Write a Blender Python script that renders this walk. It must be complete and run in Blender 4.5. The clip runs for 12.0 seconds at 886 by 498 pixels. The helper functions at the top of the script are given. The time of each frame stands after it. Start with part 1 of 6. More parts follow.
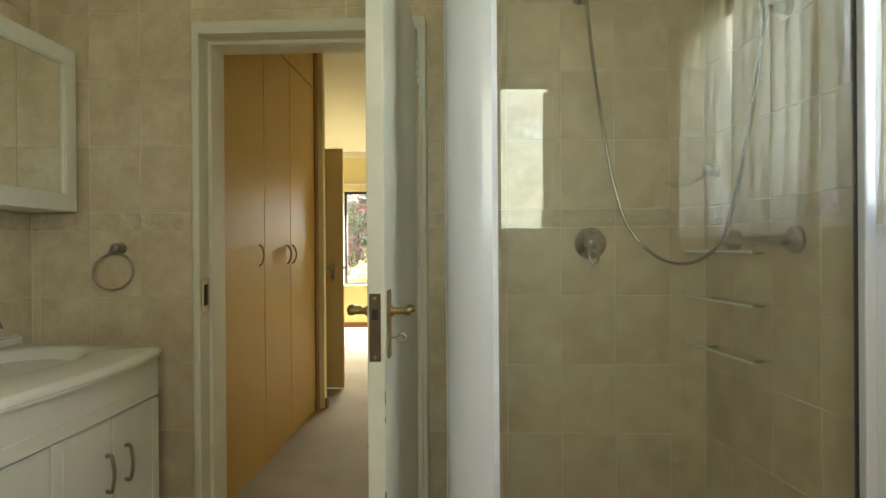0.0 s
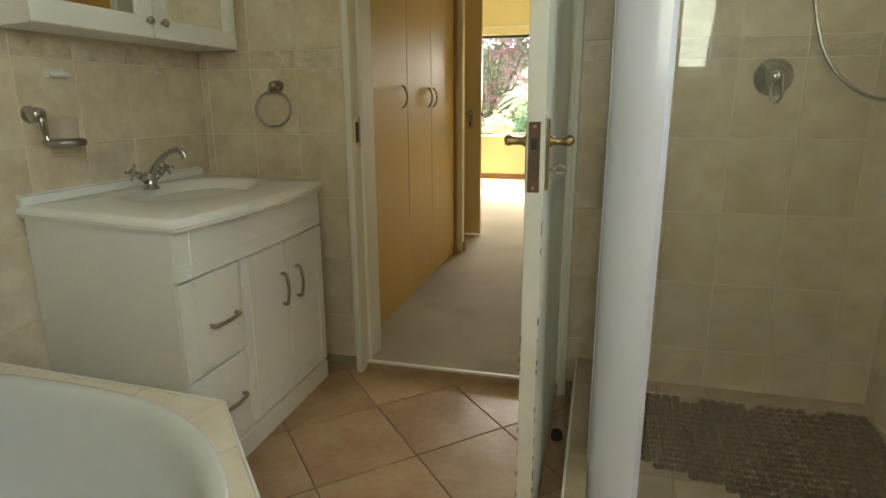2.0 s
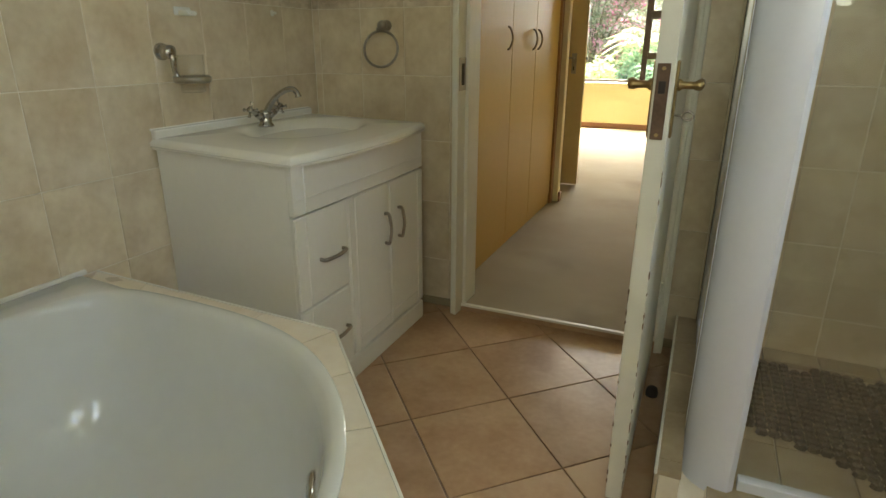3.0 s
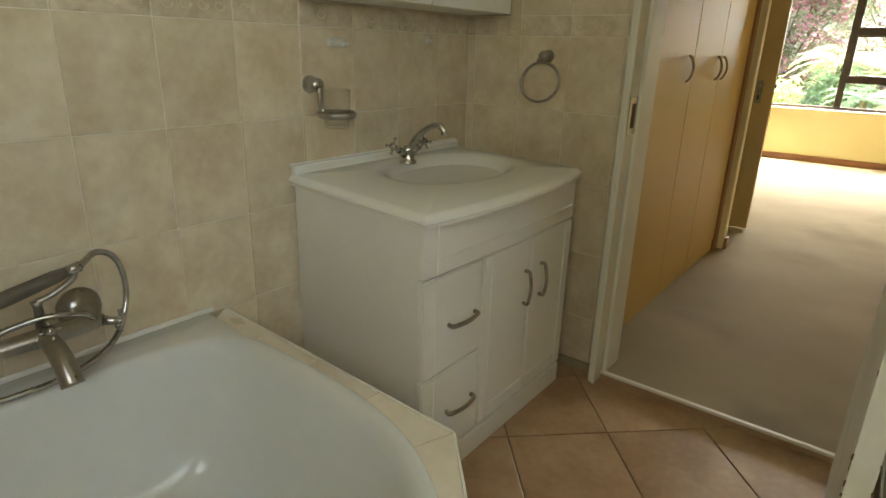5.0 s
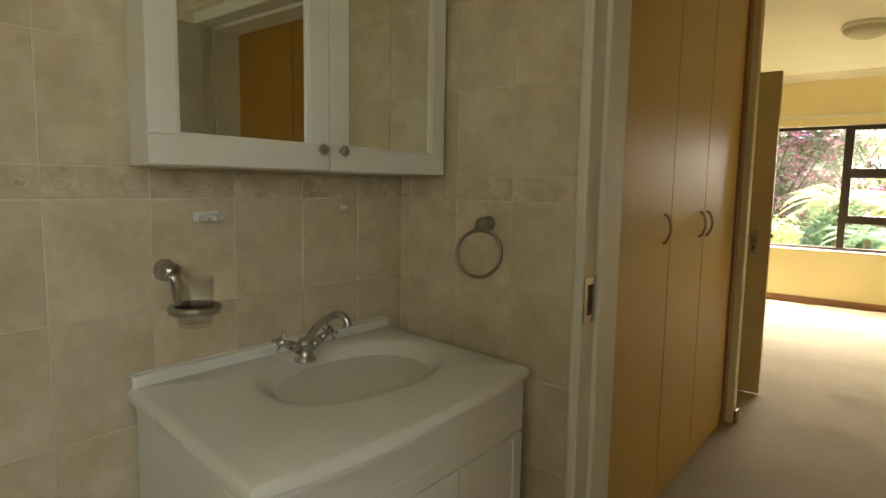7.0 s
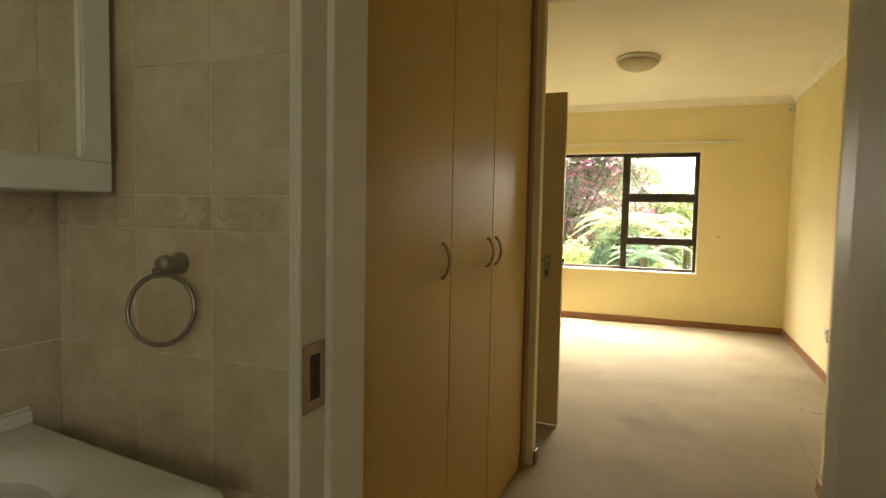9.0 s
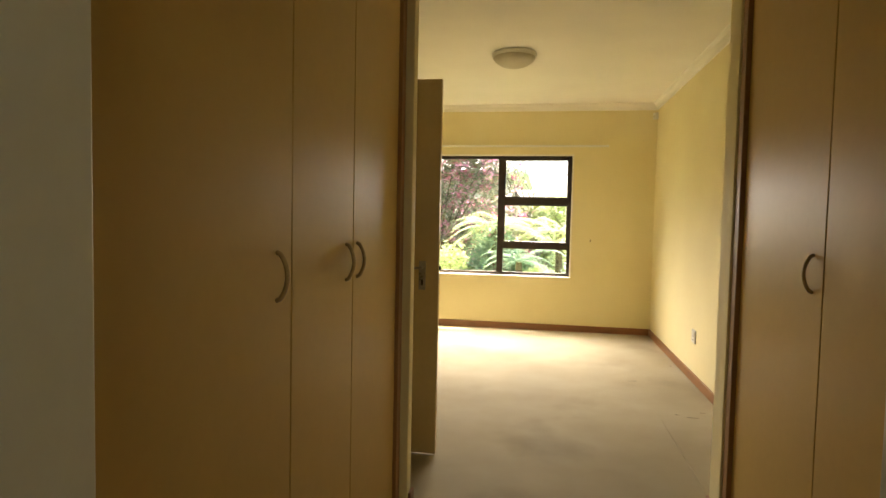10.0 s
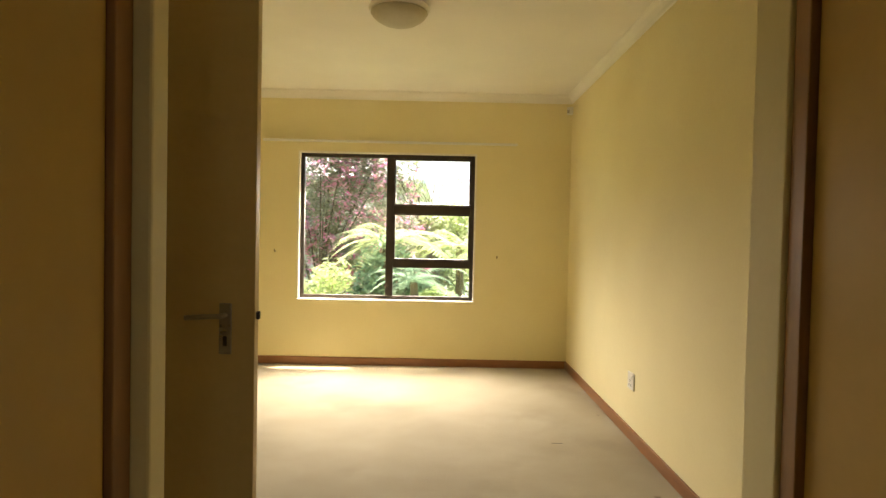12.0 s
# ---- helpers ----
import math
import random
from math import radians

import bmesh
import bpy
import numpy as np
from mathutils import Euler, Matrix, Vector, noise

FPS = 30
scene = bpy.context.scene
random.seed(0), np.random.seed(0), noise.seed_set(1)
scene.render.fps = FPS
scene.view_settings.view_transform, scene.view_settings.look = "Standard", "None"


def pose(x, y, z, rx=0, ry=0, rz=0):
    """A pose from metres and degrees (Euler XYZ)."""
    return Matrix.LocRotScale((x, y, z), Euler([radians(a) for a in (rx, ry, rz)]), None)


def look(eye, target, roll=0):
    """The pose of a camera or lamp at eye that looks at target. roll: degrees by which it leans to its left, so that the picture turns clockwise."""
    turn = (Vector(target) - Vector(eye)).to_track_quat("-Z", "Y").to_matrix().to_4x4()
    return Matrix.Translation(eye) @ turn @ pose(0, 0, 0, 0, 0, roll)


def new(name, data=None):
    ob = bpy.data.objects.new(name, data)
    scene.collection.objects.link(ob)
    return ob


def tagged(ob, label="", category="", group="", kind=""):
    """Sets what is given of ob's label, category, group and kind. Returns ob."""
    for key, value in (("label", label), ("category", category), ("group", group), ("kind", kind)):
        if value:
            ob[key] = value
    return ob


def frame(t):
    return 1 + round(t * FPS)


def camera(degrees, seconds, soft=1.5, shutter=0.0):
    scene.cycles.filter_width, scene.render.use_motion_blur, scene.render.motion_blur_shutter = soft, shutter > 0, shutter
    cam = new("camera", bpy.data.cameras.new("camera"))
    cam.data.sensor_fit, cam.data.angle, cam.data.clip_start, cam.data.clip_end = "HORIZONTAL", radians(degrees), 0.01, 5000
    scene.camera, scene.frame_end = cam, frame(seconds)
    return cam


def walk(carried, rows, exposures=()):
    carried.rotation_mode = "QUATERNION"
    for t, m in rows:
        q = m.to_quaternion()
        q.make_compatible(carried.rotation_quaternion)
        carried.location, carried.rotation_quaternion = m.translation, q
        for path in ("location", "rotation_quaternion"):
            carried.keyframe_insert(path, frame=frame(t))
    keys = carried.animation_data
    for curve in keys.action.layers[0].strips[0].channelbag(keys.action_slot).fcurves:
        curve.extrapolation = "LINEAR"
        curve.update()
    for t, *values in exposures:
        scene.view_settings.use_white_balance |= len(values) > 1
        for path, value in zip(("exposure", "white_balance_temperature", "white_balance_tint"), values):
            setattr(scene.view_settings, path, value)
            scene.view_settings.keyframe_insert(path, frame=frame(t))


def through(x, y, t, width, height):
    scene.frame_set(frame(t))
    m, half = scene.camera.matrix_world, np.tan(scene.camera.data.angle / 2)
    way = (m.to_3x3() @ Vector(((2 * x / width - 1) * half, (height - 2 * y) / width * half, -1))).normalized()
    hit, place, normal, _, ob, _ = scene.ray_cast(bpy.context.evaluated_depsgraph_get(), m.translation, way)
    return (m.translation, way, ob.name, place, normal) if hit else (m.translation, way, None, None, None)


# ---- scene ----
cam = camera(74.5, 12.0)
PATH = [
    (0, (1.758, -2.32, 1.181), (1.678, -0.321, 1.18), -0.4),
    (0.5, (1.753, -2.303, 1.163), (1.614, -0.312, 1.04), -0.5),
    (1, (1.73, -2.291, 1.146), (1.49, -0.322, 0.891), -0.6),
    (1.5, (1.705, -2.291, 1.129), (1.348, -0.359, 0.754), -0.5),
    (2, (1.690, -2.302, 1.121), (1.188, -0.429, 0.634), -0.3),
    (2.5, (1.673, -2.303, 1.114), (1.049, -0.495, 0.530), -0.0),
    (3, (1.638, -2.320, 1.110), (0.878, -0.590, 0.454), 0.2),
    (3.5, (1.595, -2.323, 1.115), (0.709, -0.664, 0.435), 0.4),
    (3.7, (1.576, -2.315, 1.120), (0.640, -0.682, 0.437), 0.55),
    (5.3, (1.472, -2.0, 1.229), (0.27, -0.523, 0.619), 1.1),
    (5.5, (1.47, -1.94, 1.244), (0.238, -0.46, 0.703), 0.9),
    (6, (1.452, -1.786, 1.28), (0.179, -0.29, 0.905), 0.8),
    (6.5, (1.412, -1.642, 1.318), (0.127, -0.135, 1.035), 0.8),
    (6.7, (1.392, -1.597, 1.302), (0.116, -0.077, 1.058), 1.0),
    (8.3, (1.399, -1.185, 1.319), (0.451, 0.568, 1.151), 0.6),
    (8.5, (1.383, -1.117, 1.313), (0.499, 0.670, 1.155), 0.8),
    (9, (1.330, -0.964, 1.310), (0.600, 0.894, 1.182), 1.1),
    (9.5, (1.266, -0.754, 1.303), (0.726, 1.169, 1.193), 1.1),
    (10, (1.248, -0.503, 1.294), (0.921, 1.468, 1.191), 1.2),
    (10.5, (1.265, -0.216, 1.295), (1.077, 1.773, 1.201), 1.1),
    (11, (1.255, 0.100, 1.282), (1.151, 2.096, 1.215), 1.2),
    (11.5, (1.235, 0.477, 1.298), (1.199, 2.476, 1.241), 1.3),
    (12, (1.276, 0.803, 1.287), (1.285, 2.803, 1.238), 1.2),
]
EXPOSURES = [(0.0, 3.44, 6910, 8), (1.0, 3.51, 6860, 8), (1.5, 3.52, 6810, 9), (2.5, 3.40, 6710, 10), (3.5, 3.34, 6850, 11), (5.5, 3.30, 7000, 13), (6.5, 3.10, 7200, 15), (8.5, 2.90, 7550, 16), (9.5, 2.72, 7600, 15),
             (10.5, 2.69, 7350, 15), (12.0, 2.40, 7400, 15)]
walk(cam, [(t, look(eye, target, roll)) for t, eye, target, roll in PATH], EXPOSURES)

# ---------------------------------------------------------------- world and light
world = bpy.data.worlds.new("sky")
scene.world = world
world.use_nodes = True
wn = world.node_tree.nodes
sky = wn.new("ShaderNodeTexSky")
sky.sky_type = "NISHITA"
sky.sun_disc = False
sky.sun_elevation = radians(74)
sky.sun_rotation = radians(42)
wn["Background"].inputs["Strength"].default_value = 0.15
world.node_tree.links.new(sky.outputs[0], wn["Background"].inputs["Color"])

SUN_FROM = Vector((0.40, 0.36, 2.06))
sun_data = bpy.data.lights.new("sun", "SUN")
sun_data.energy, sun_data.angle, sun_data.color = 5.0, radians(0.6), (1.0, 0.95, 0.86)
sun = new("sun", sun_data)
sun.matrix_world = look(SUN_FROM * 10, (0, 0, 0))


def window_light(name, eye, target, sx, sy, watts, color, spread=180):
    data = bpy.data.lights.new(name, "AREA")
    data.shape, data.size, data.size_y = "RECTANGLE", sx, sy
    data.energy, data.color, data.spread = watts, color, radians(spread)
    ob = new(name, data)
    ob.matrix_world = look(eye, target)
    return ob


window_light("skylight_bath_side", (2.86, -1.70, 1.72), (1.0, -1.58, 0.75), 1.40, 0.90, 1.38, (0.97, 0.98, 0.95))
window_light("skylight_bath_back", (1.78, -2.95, 1.70), (1.80, -1.0, 0.90), 0.90, 0.85, 1.10, (0.98, 1.0, 0.84))
window_light("skylight_bedroom", (0.75, 6.80, 1.50), (0.75, 5.65, 0.0), 1.65, 1.00, 25.0, (1.0, 0.98, 0.92), 112)

# ---------------------------------------------------------------- materials


def nodes_of(name):
    m = bpy.data.materials.new(name)
    m.use_nodes = True
    return m, m.node_tree.nodes, m.node_tree.links, m.node_tree.nodes["Principled BSDF"]


def surface(name, a, b, rough=0.5, metal=0.0, scale=6.0, fine=60.0, bump=0.0, rough_var=0.08, spot=0.0, spot_color=None,
            per_object=0.0, coat=0.0, stretch=(1, 1, 1), island=0.0):
    """A surface whose colour wanders between a and b at two scales, with fine relief and optional dirt."""
    m, n, l, p = nodes_of(name)
    co = n.new("ShaderNodeTexCoord")
    mp = n.new("ShaderNodeMapping")
    mp.inputs["Scale"].default_value = stretch
    geo = n.new("ShaderNodeNewGeometry")
    l.new(geo.outputs["Position"], mp.inputs["Vector"])
    big = n.new("ShaderNodeTexNoise")
    big.inputs["Scale"].default_value, big.inputs["Detail"].default_value = scale, 5
    small = n.new("ShaderNodeTexNoise")
    small.inputs["Scale"].default_value, small.inputs["Detail"].default_value = fine, 3
    vec = mp.outputs["Vector"]
    if per_object:
        info = n.new("ShaderNodeObjectInfo")
        add = n.new("ShaderNodeVectorMath")
        add.operation = "MULTIPLY_ADD"
        l.new(info.outputs["Random"], add.inputs[0])
        add.inputs[1].default_value = (37, 51, 23)
        l.new(vec, add.inputs[2])
        vec = add.outputs[0]
    l.new(vec, big.inputs["Vector"])
    l.new(vec, small.inputs["Vector"])
    mix = n.new("ShaderNodeMath")
    mix.operation = "MULTIPLY_ADD"
    l.new(small.outputs["Fac"], mix.inputs[0])
    mix.inputs[1].default_value = 0.35
    l.new(big.outputs["Fac"], mix.inputs[2])
    ramp = n.new("ShaderNodeValToRGB")
    ramp.color_ramp.elements[0].position, ramp.color_ramp.elements[0].color = 0.42, (*a, 1)
    ramp.color_ramp.elements[1].position, ramp.color_ramp.elements[1].color = 0.92, (*b, 1)
    l.new(mix.outputs[0], ramp.inputs["Fac"])
    color = ramp.outputs["Color"]
    if per_object or island:
        hsv = n.new("ShaderNodeHueSaturation")
        l.new(color, hsv.inputs["Color"])
        rng = n.new("ShaderNodeMapRange")
        amount = per_object or island
        rng.inputs["To Min"].default_value, rng.inputs["To Max"].default_value = 1 - amount, 1 + amount
        l.new(info.outputs["Random"] if per_object else geo.outputs["Random Per Island"], rng.inputs["Value"])
        l.new(rng.outputs[0], hsv.inputs["Value"])
        color = hsv.outputs["Color"]
    if spot:
        sn = n.new("ShaderNodeTexNoise")
        sn.inputs["Scale"].default_value, sn.inputs["Detail"].default_value = spot, 6
        l.new(vec, sn.inputs["Vector"])
        sr = n.new("ShaderNodeValToRGB")
        sr.color_ramp.elements[0].position, sr.color_ramp.elements[1].position = 0.56, 0.72
        l.new(sn.outputs["Fac"], sr.inputs["Fac"])
        sm = n.new("ShaderNodeMixRGB")
        l.new(sr.outputs["Color"], sm.inputs["Fac"])
        l.new(color, sm.inputs["Color1"])
        sm.inputs["Color2"].default_value = (*spot_color, 1)
        color = sm.outputs["Color"]
    l.new(color, p.inputs["Base Color"])
    rr = n.new("ShaderNodeMapRange")
    rr.inputs["To Min"].default_value, rr.inputs["To Max"].default_value = max(0.02, rough - rough_var), min(1, rough + rough_var)
    l.new(big.outputs["Fac"], rr.inputs["Value"])
    l.new(rr.outputs[0], p.inputs["Roughness"])
    p.inputs["Metallic"].default_value = metal
    if coat:
        p.inputs["Coat Weight"].default_value, p.inputs["Coat Roughness"].default_value = coat, 0.12
    if bump:
        bp = n.new("ShaderNodeBump")
        bp.inputs["Strength"].default_value, bp.inputs["Distance"].default_value = bump, 0.004
        l.new(small.outputs["Fac"], bp.inputs["Height"])
        l.new(bp.outputs[0], p.inputs["Normal"])
    return m


def glassy(name, color=(1, 1, 1), rough=0.0, ior=1.45):
    m, n, l, p = nodes_of(name)
    p.inputs["Base Color"].default_value = (*color, 1)
    p.inputs["Roughness"].default_value = rough
    p.inputs["Transmission Weight"].default_value = 1
    p.inputs["IOR"].default_value = ior
    return m


def thin_pane(name, tint, gloss, edge=0.75, film=0.0):
    """Thin sheet glass: clear, with a mirror-like gloss that grows at grazing angles; film: a dull, streaky pale coat.
    """
    m, n, l, p = nodes_of(name)
    out = n["Material Output"]
    clear, shine, mix = n.new("ShaderNodeBsdfTransparent"), n.new("ShaderNodeBsdfGlossy"), n.new("ShaderNodeMixShader")
    lay, power, rng = n.new("ShaderNodeLayerWeight"), n.new("ShaderNodeMath"), n.new("ShaderNodeMapRange")
    clear.inputs["Color"].default_value = (*tint, 1)
    shine.inputs["Roughness"].default_value = 0.01
    power.operation, power.inputs[1].default_value = "POWER", 4.0
    rng.inputs["To Min"].default_value, rng.inputs["To Max"].default_value = gloss, edge
    l.new(lay.outputs["Facing"], power.inputs[0])
    l.new(power.outputs[0], rng.inputs["Value"])
    l.new(rng.outputs[0], mix.inputs["Fac"])
    base = clear.outputs[0]
    if film:
        geo, noise_t, amount = n.new("ShaderNodeNewGeometry"), n.new("ShaderNodeTexNoise"), n.new("ShaderNodeMapRange")
        dull, glow, half, coat = n.new("ShaderNodeBsdfDiffuse"), n.new("ShaderNodeBsdfTranslucent"), n.new("ShaderNodeMixShader"), n.new("ShaderNodeMixShader")
        noise_t.inputs["Scale"].default_value, noise_t.inputs["Detail"].default_value = 5.0, 4
        amount.inputs["To Min"].default_value, amount.inputs["To Max"].default_value = film * 0.7, film * 1.3
        dull.inputs["Color"].default_value = glow.inputs["Color"].default_value = (0.80, 0.86, 0.86, 1)
        l.new(geo.outputs["Position"], noise_t.inputs["Vector"])
        l.new(noise_t.outputs["Fac"], amount.inputs["Value"])
        l.new(dull.outputs[0], half.inputs[1])
        l.new(glow.outputs[0], half.inputs[2])
        l.new(amount.outputs[0], coat.inputs["Fac"])
        l.new(base, coat.inputs[1])
        l.new(half.outputs[0], coat.inputs[2])
        base = coat.outputs[0]
    l.new(base, mix.inputs[1])
    l.new(shine.outputs[0], mix.inputs[2])
    l.new(mix.outputs[0], out.inputs["Surface"])
    return m


def cloth(name, color, through, lace=0.0):
    """Curtain cloth, half translucent, with woven leaf figures."""
    m, n, l, p = nodes_of(name)
    out = n["Material Output"]
    dif, tr, hole, mix, mix2 = (n.new("ShaderNodeBsdfDiffuse"), n.new("ShaderNodeBsdfTranslucent"), n.new("ShaderNodeBsdfTransparent"),
                                n.new("ShaderNodeMixShader"), n.new("ShaderNodeMixShader"))
    geo, wave, ramp = n.new("ShaderNodeNewGeometry"), n.new("ShaderNodeTexVoronoi"), n.new("ShaderNodeValToRGB")
    wave.inputs["Scale"].default_value = 11
    ramp.color_ramp.elements[0].position, ramp.color_ramp.elements[1].position = 0.30, 0.45
    ramp.color_ramp.elements[0].color = (0.0, 0.0, 0.0, 1)
    ramp.color_ramp.elements[1].color = (lace, lace, lace, 1)
    l.new(geo.outputs["Position"], wave.inputs["Vector"])
    l.new(wave.outputs["Distance"], ramp.inputs["Fac"])
    dif.inputs["Color"].default_value = tr.inputs["Color"].default_value = (*color, 1)
    mix.inputs["Fac"].default_value = through
    l.new(dif.outputs[0], mix.inputs[1])
    l.new(tr.outputs[0], mix.inputs[2])
    l.new(ramp.outputs["Color"], mix2.inputs["Fac"])
    l.new(mix.outputs[0], mix2.inputs[1])
    l.new(hole.outputs[0], mix2.inputs[2])
    l.new(mix2.outputs[0], out.inputs["Surface"])
    return m


M_TILE = surface("wall_tile_glaze", (0.585, 0.465, 0.305), (0.785, 0.685, 0.515), 0.36, scale=8, fine=40, bump=0.05, per_object=0.05)
M_BORDER = surface("border_tile_glaze", (0.50, 0.40, 0.27), (0.76, 0.66, 0.50), 0.30, scale=16, fine=60, bump=0.1, per_object=0.05)
M_RELIEF = surface("border_relief", (0.58, 0.475, 0.325), (0.76, 0.66, 0.50), 0.3, scale=20, fine=90)
M_GROUT = surface("wall_grout", (0.74, 0.67, 0.54), (0.86, 0.80, 0.69), 0.85, scale=4, fine=90, bump=0.15)
M_FLOOR_TILE = surface("floor_tile_glaze", (0.35, 0.208, 0.113), (0.55, 0.375, 0.235), 0.32, scale=5, fine=45, bump=0.06, per_object=0.07,
                       spot=3.0, spot_color=(0.50, 0.36, 0.23))
M_FLOOR_GROUT = surface("floor_grout", (0.10, 0.06, 0.035), (0.17, 0.11, 0.07), 0.9, scale=6, fine=120, bump=0.3)
M_CEIL = surface("ceiling_paint", (0.80, 0.77, 0.68), (0.86, 0.83, 0.74), 0.85, scale=2, fine=80, bump=0.05)
M_YELLOW = surface("yellow_wall_paint", (0.78, 0.68, 0.375), (0.84, 0.75, 0.445), 0.7, scale=1.6, fine=70, bump=0.12)
M_CREAM = surface("cream_wall_paint", (0.70, 0.54, 0.25), (0.77, 0.61, 0.30), 0.65, scale=2, fine=70, bump=0.08)
M_REVEAL = surface("window_reveal_paint", (0.80, 0.75, 0.60), (0.88, 0.83, 0.70), 0.6, scale=4, fine=80, bump=0.05)
M_WARD = surface("wardrobe_lacquer", (0.56, 0.378, 0.122), (0.62, 0.428, 0.148), 0.38, scale=1.2, fine=30, rough_var=0.05, bump=0.02)
M_WARD.node_tree.nodes["Principled BSDF"].inputs["Specular IOR Level"].default_value = 0.13
M_STRIP = surface("end_strip_wood", (0.28, 0.140, 0.050), (0.38, 0.20, 0.08), 0.5, scale=4, fine=60, stretch=(3, 3, 0.3))
M_GAP_SHADE = surface("gap_shade_brown", (0.16, 0.08, 0.035), (0.26, 0.14, 0.065), 0.5, scale=4, fine=60, stretch=(3, 3, 0.3))
M_CARPET = surface("carpet_pile", (0.29, 0.236, 0.142), (0.42, 0.36, 0.245), 0.95, scale=1.3, fine=320, bump=0.9, spot=1.1, spot_color=(0.255, 0.210, 0.134))
M_CARPET_MARK = surface("carpet_dark_mark", (0.10, 0.08, 0.055), (0.18, 0.145, 0.10), 0.95, scale=9, fine=200, bump=0.4)
M_SKIRT = surface("skirting_wood", (0.20, 0.078, 0.030), (0.34, 0.15, 0.062), 0.4, scale=3, fine=50, stretch=(1, 1, 6), bump=0.05)
M_DOOR = surface("white_door_paint", (0.66, 0.65, 0.57), (0.76, 0.75, 0.67), 0.60, scale=3, fine=40, bump=0.05, spot=5, spot_color=(0.62, 0.61, 0.52))
M_CHIP = surface("bare_door_wood", (0.10, 0.06, 0.035), (0.20, 0.13, 0.07), 0.8, scale=20, fine=90, bump=0.3)
M_BDOOR = surface("cream_door_paint", (0.58, 0.43, 0.20), (0.66, 0.50, 0.25), 0.4, scale=3, fine=40, bump=0.05)
M_FRAME = surface("white_frame_paint", (0.72, 0.70, 0.60), (0.80, 0.78, 0.68), 0.48, scale=4, fine=30, bump=0.06)
M_VANITY = surface("white_vanity_foil", (0.80, 0.79, 0.73), (0.86, 0.85, 0.79), 0.35, scale=2, fine=40)
M_BASIN = surface("white_basin_ceramic", (0.82, 0.81, 0.75), (0.88, 0.87, 0.81), 0.22, scale=2, fine=30, rough_var=0.04, coat=0.2)
M_RIM = surface("bath_rim_tile", (0.70, 0.61, 0.48), (0.82, 0.75, 0.64), 0.3, scale=7, fine=40, bump=0.05, per_object=0.04)
M_BATH = surface("white_bath_acrylic", (0.68, 0.69, 0.66), (0.75, 0.76, 0.73), 0.12, scale=1.5, fine=20, rough_var=0.04, coat=0.4)
M_SILICONE = surface("white_sealant", (0.74, 0.72, 0.64), (0.84, 0.82, 0.75), 0.5, scale=9, fine=60, bump=0.1)
M_POST = surface("white_powder_coat", (0.74, 0.77, 0.90), (0.80, 0.83, 0.95), 0.18, scale=2, fine=60, rough_var=0.03, coat=0.6)
M_ALU = surface("anodised_aluminium", (0.55, 0.55, 0.56), (0.70, 0.70, 0.70), 0.35, metal=0.9, scale=3, fine=60)
M_GASKET = surface("black_gasket", (0.03, 0.03, 0.03), (0.06, 0.06, 0.055), 0.6, scale=10, fine=60)
M_CHROME = surface("worn_chrome", (0.40, 0.39, 0.37), (0.58, 0.565, 0.54), 0.14, metal=1.0, scale=30, fine=120, rough_var=0.08)
M_STEEL = surface("satin_steel", (0.30, 0.275, 0.24), (0.44, 0.405, 0.36), 0.30, metal=1.0, scale=20, fine=120)
M_BRASS = surface("old_brass", (0.28, 0.20, 0.09), (0.42, 0.31, 0.15), 0.38, metal=1.0, scale=30, fine=120)
M_IRON = surface("dark_lock_plate", (0.10, 0.065, 0.045), (0.17, 0.11, 0.075), 0.55, metal=0.6, scale=30, fine=120, bump=0.1)
M_BLACK = surface("black_rubber_and_hole_shade", (0.02, 0.015, 0.012), (0.04, 0.03, 0.025), 0.7, scale=20, fine=90)
M_BRONZE = surface("bronze_window_frame", (0.035, 0.026, 0.020), (0.065, 0.05, 0.038), 0.4, metal=0.3, scale=6, fine=60)
M_MAT = surface("shower_mat_plastic", (0.085, 0.064, 0.038), (0.145, 0.112, 0.070), 0.6, scale=12, fine=90, bump=0.2, island=0.15)
M_TRAY = surface("tray_tile_and_kerb_shade", (0.36, 0.28, 0.18), (0.50, 0.41, 0.29), 0.4, scale=8, fine=50, bump=0.08, per_object=0.06)
M_LAMP = surface("opal_lamp_glass", (0.46, 0.42, 0.31), (0.56, 0.52, 0.41), 0.50, scale=6, fine=50)
M_PLASTIC = surface("white_plastic", (0.75, 0.73, 0.66), (0.82, 0.80, 0.73), 0.35, scale=4, fine=60)
M_HANDLE_GRIP = surface("grey_brown_grip", (0.10, 0.085, 0.065), (0.16, 0.13, 0.10), 0.45, scale=10, fine=60)
M_MIRROR, _n, _l, _p = nodes_of("silvered_mirror")
_p.inputs["Base Color"].default_value = (0.86, 0.88, 0.84, 1)
_p.inputs["Metallic"].default_value, _p.inputs["Roughness"].default_value = 1.0, 0.012
M_PANE = thin_pane("window_glass", (0.97, 0.98, 0.97), 0.035)
M_SHOWER_GLASS = thin_pane("shower_glass", (0.97, 0.985, 0.978), 0.088, film=0.03)
M_CUP = thin_pane("tumbler_glass", (0.992, 0.993, 0.99), 0.05, 0.85)
M_SHELF_GLASS = thin_pane("shelf_glass", (0.98, 0.99, 0.98), 0.02, 0.25)
M_LACE = cloth("lace_cloth", (0.88, 0.88, 0.84), 0.50, 0.04)
M_GROUND = surface("garden_soil_and_lawn", (0.05, 0.09, 0.025), (0.11, 0.15, 0.05), 0.95, scale=1.0, fine=50, bump=0.4)
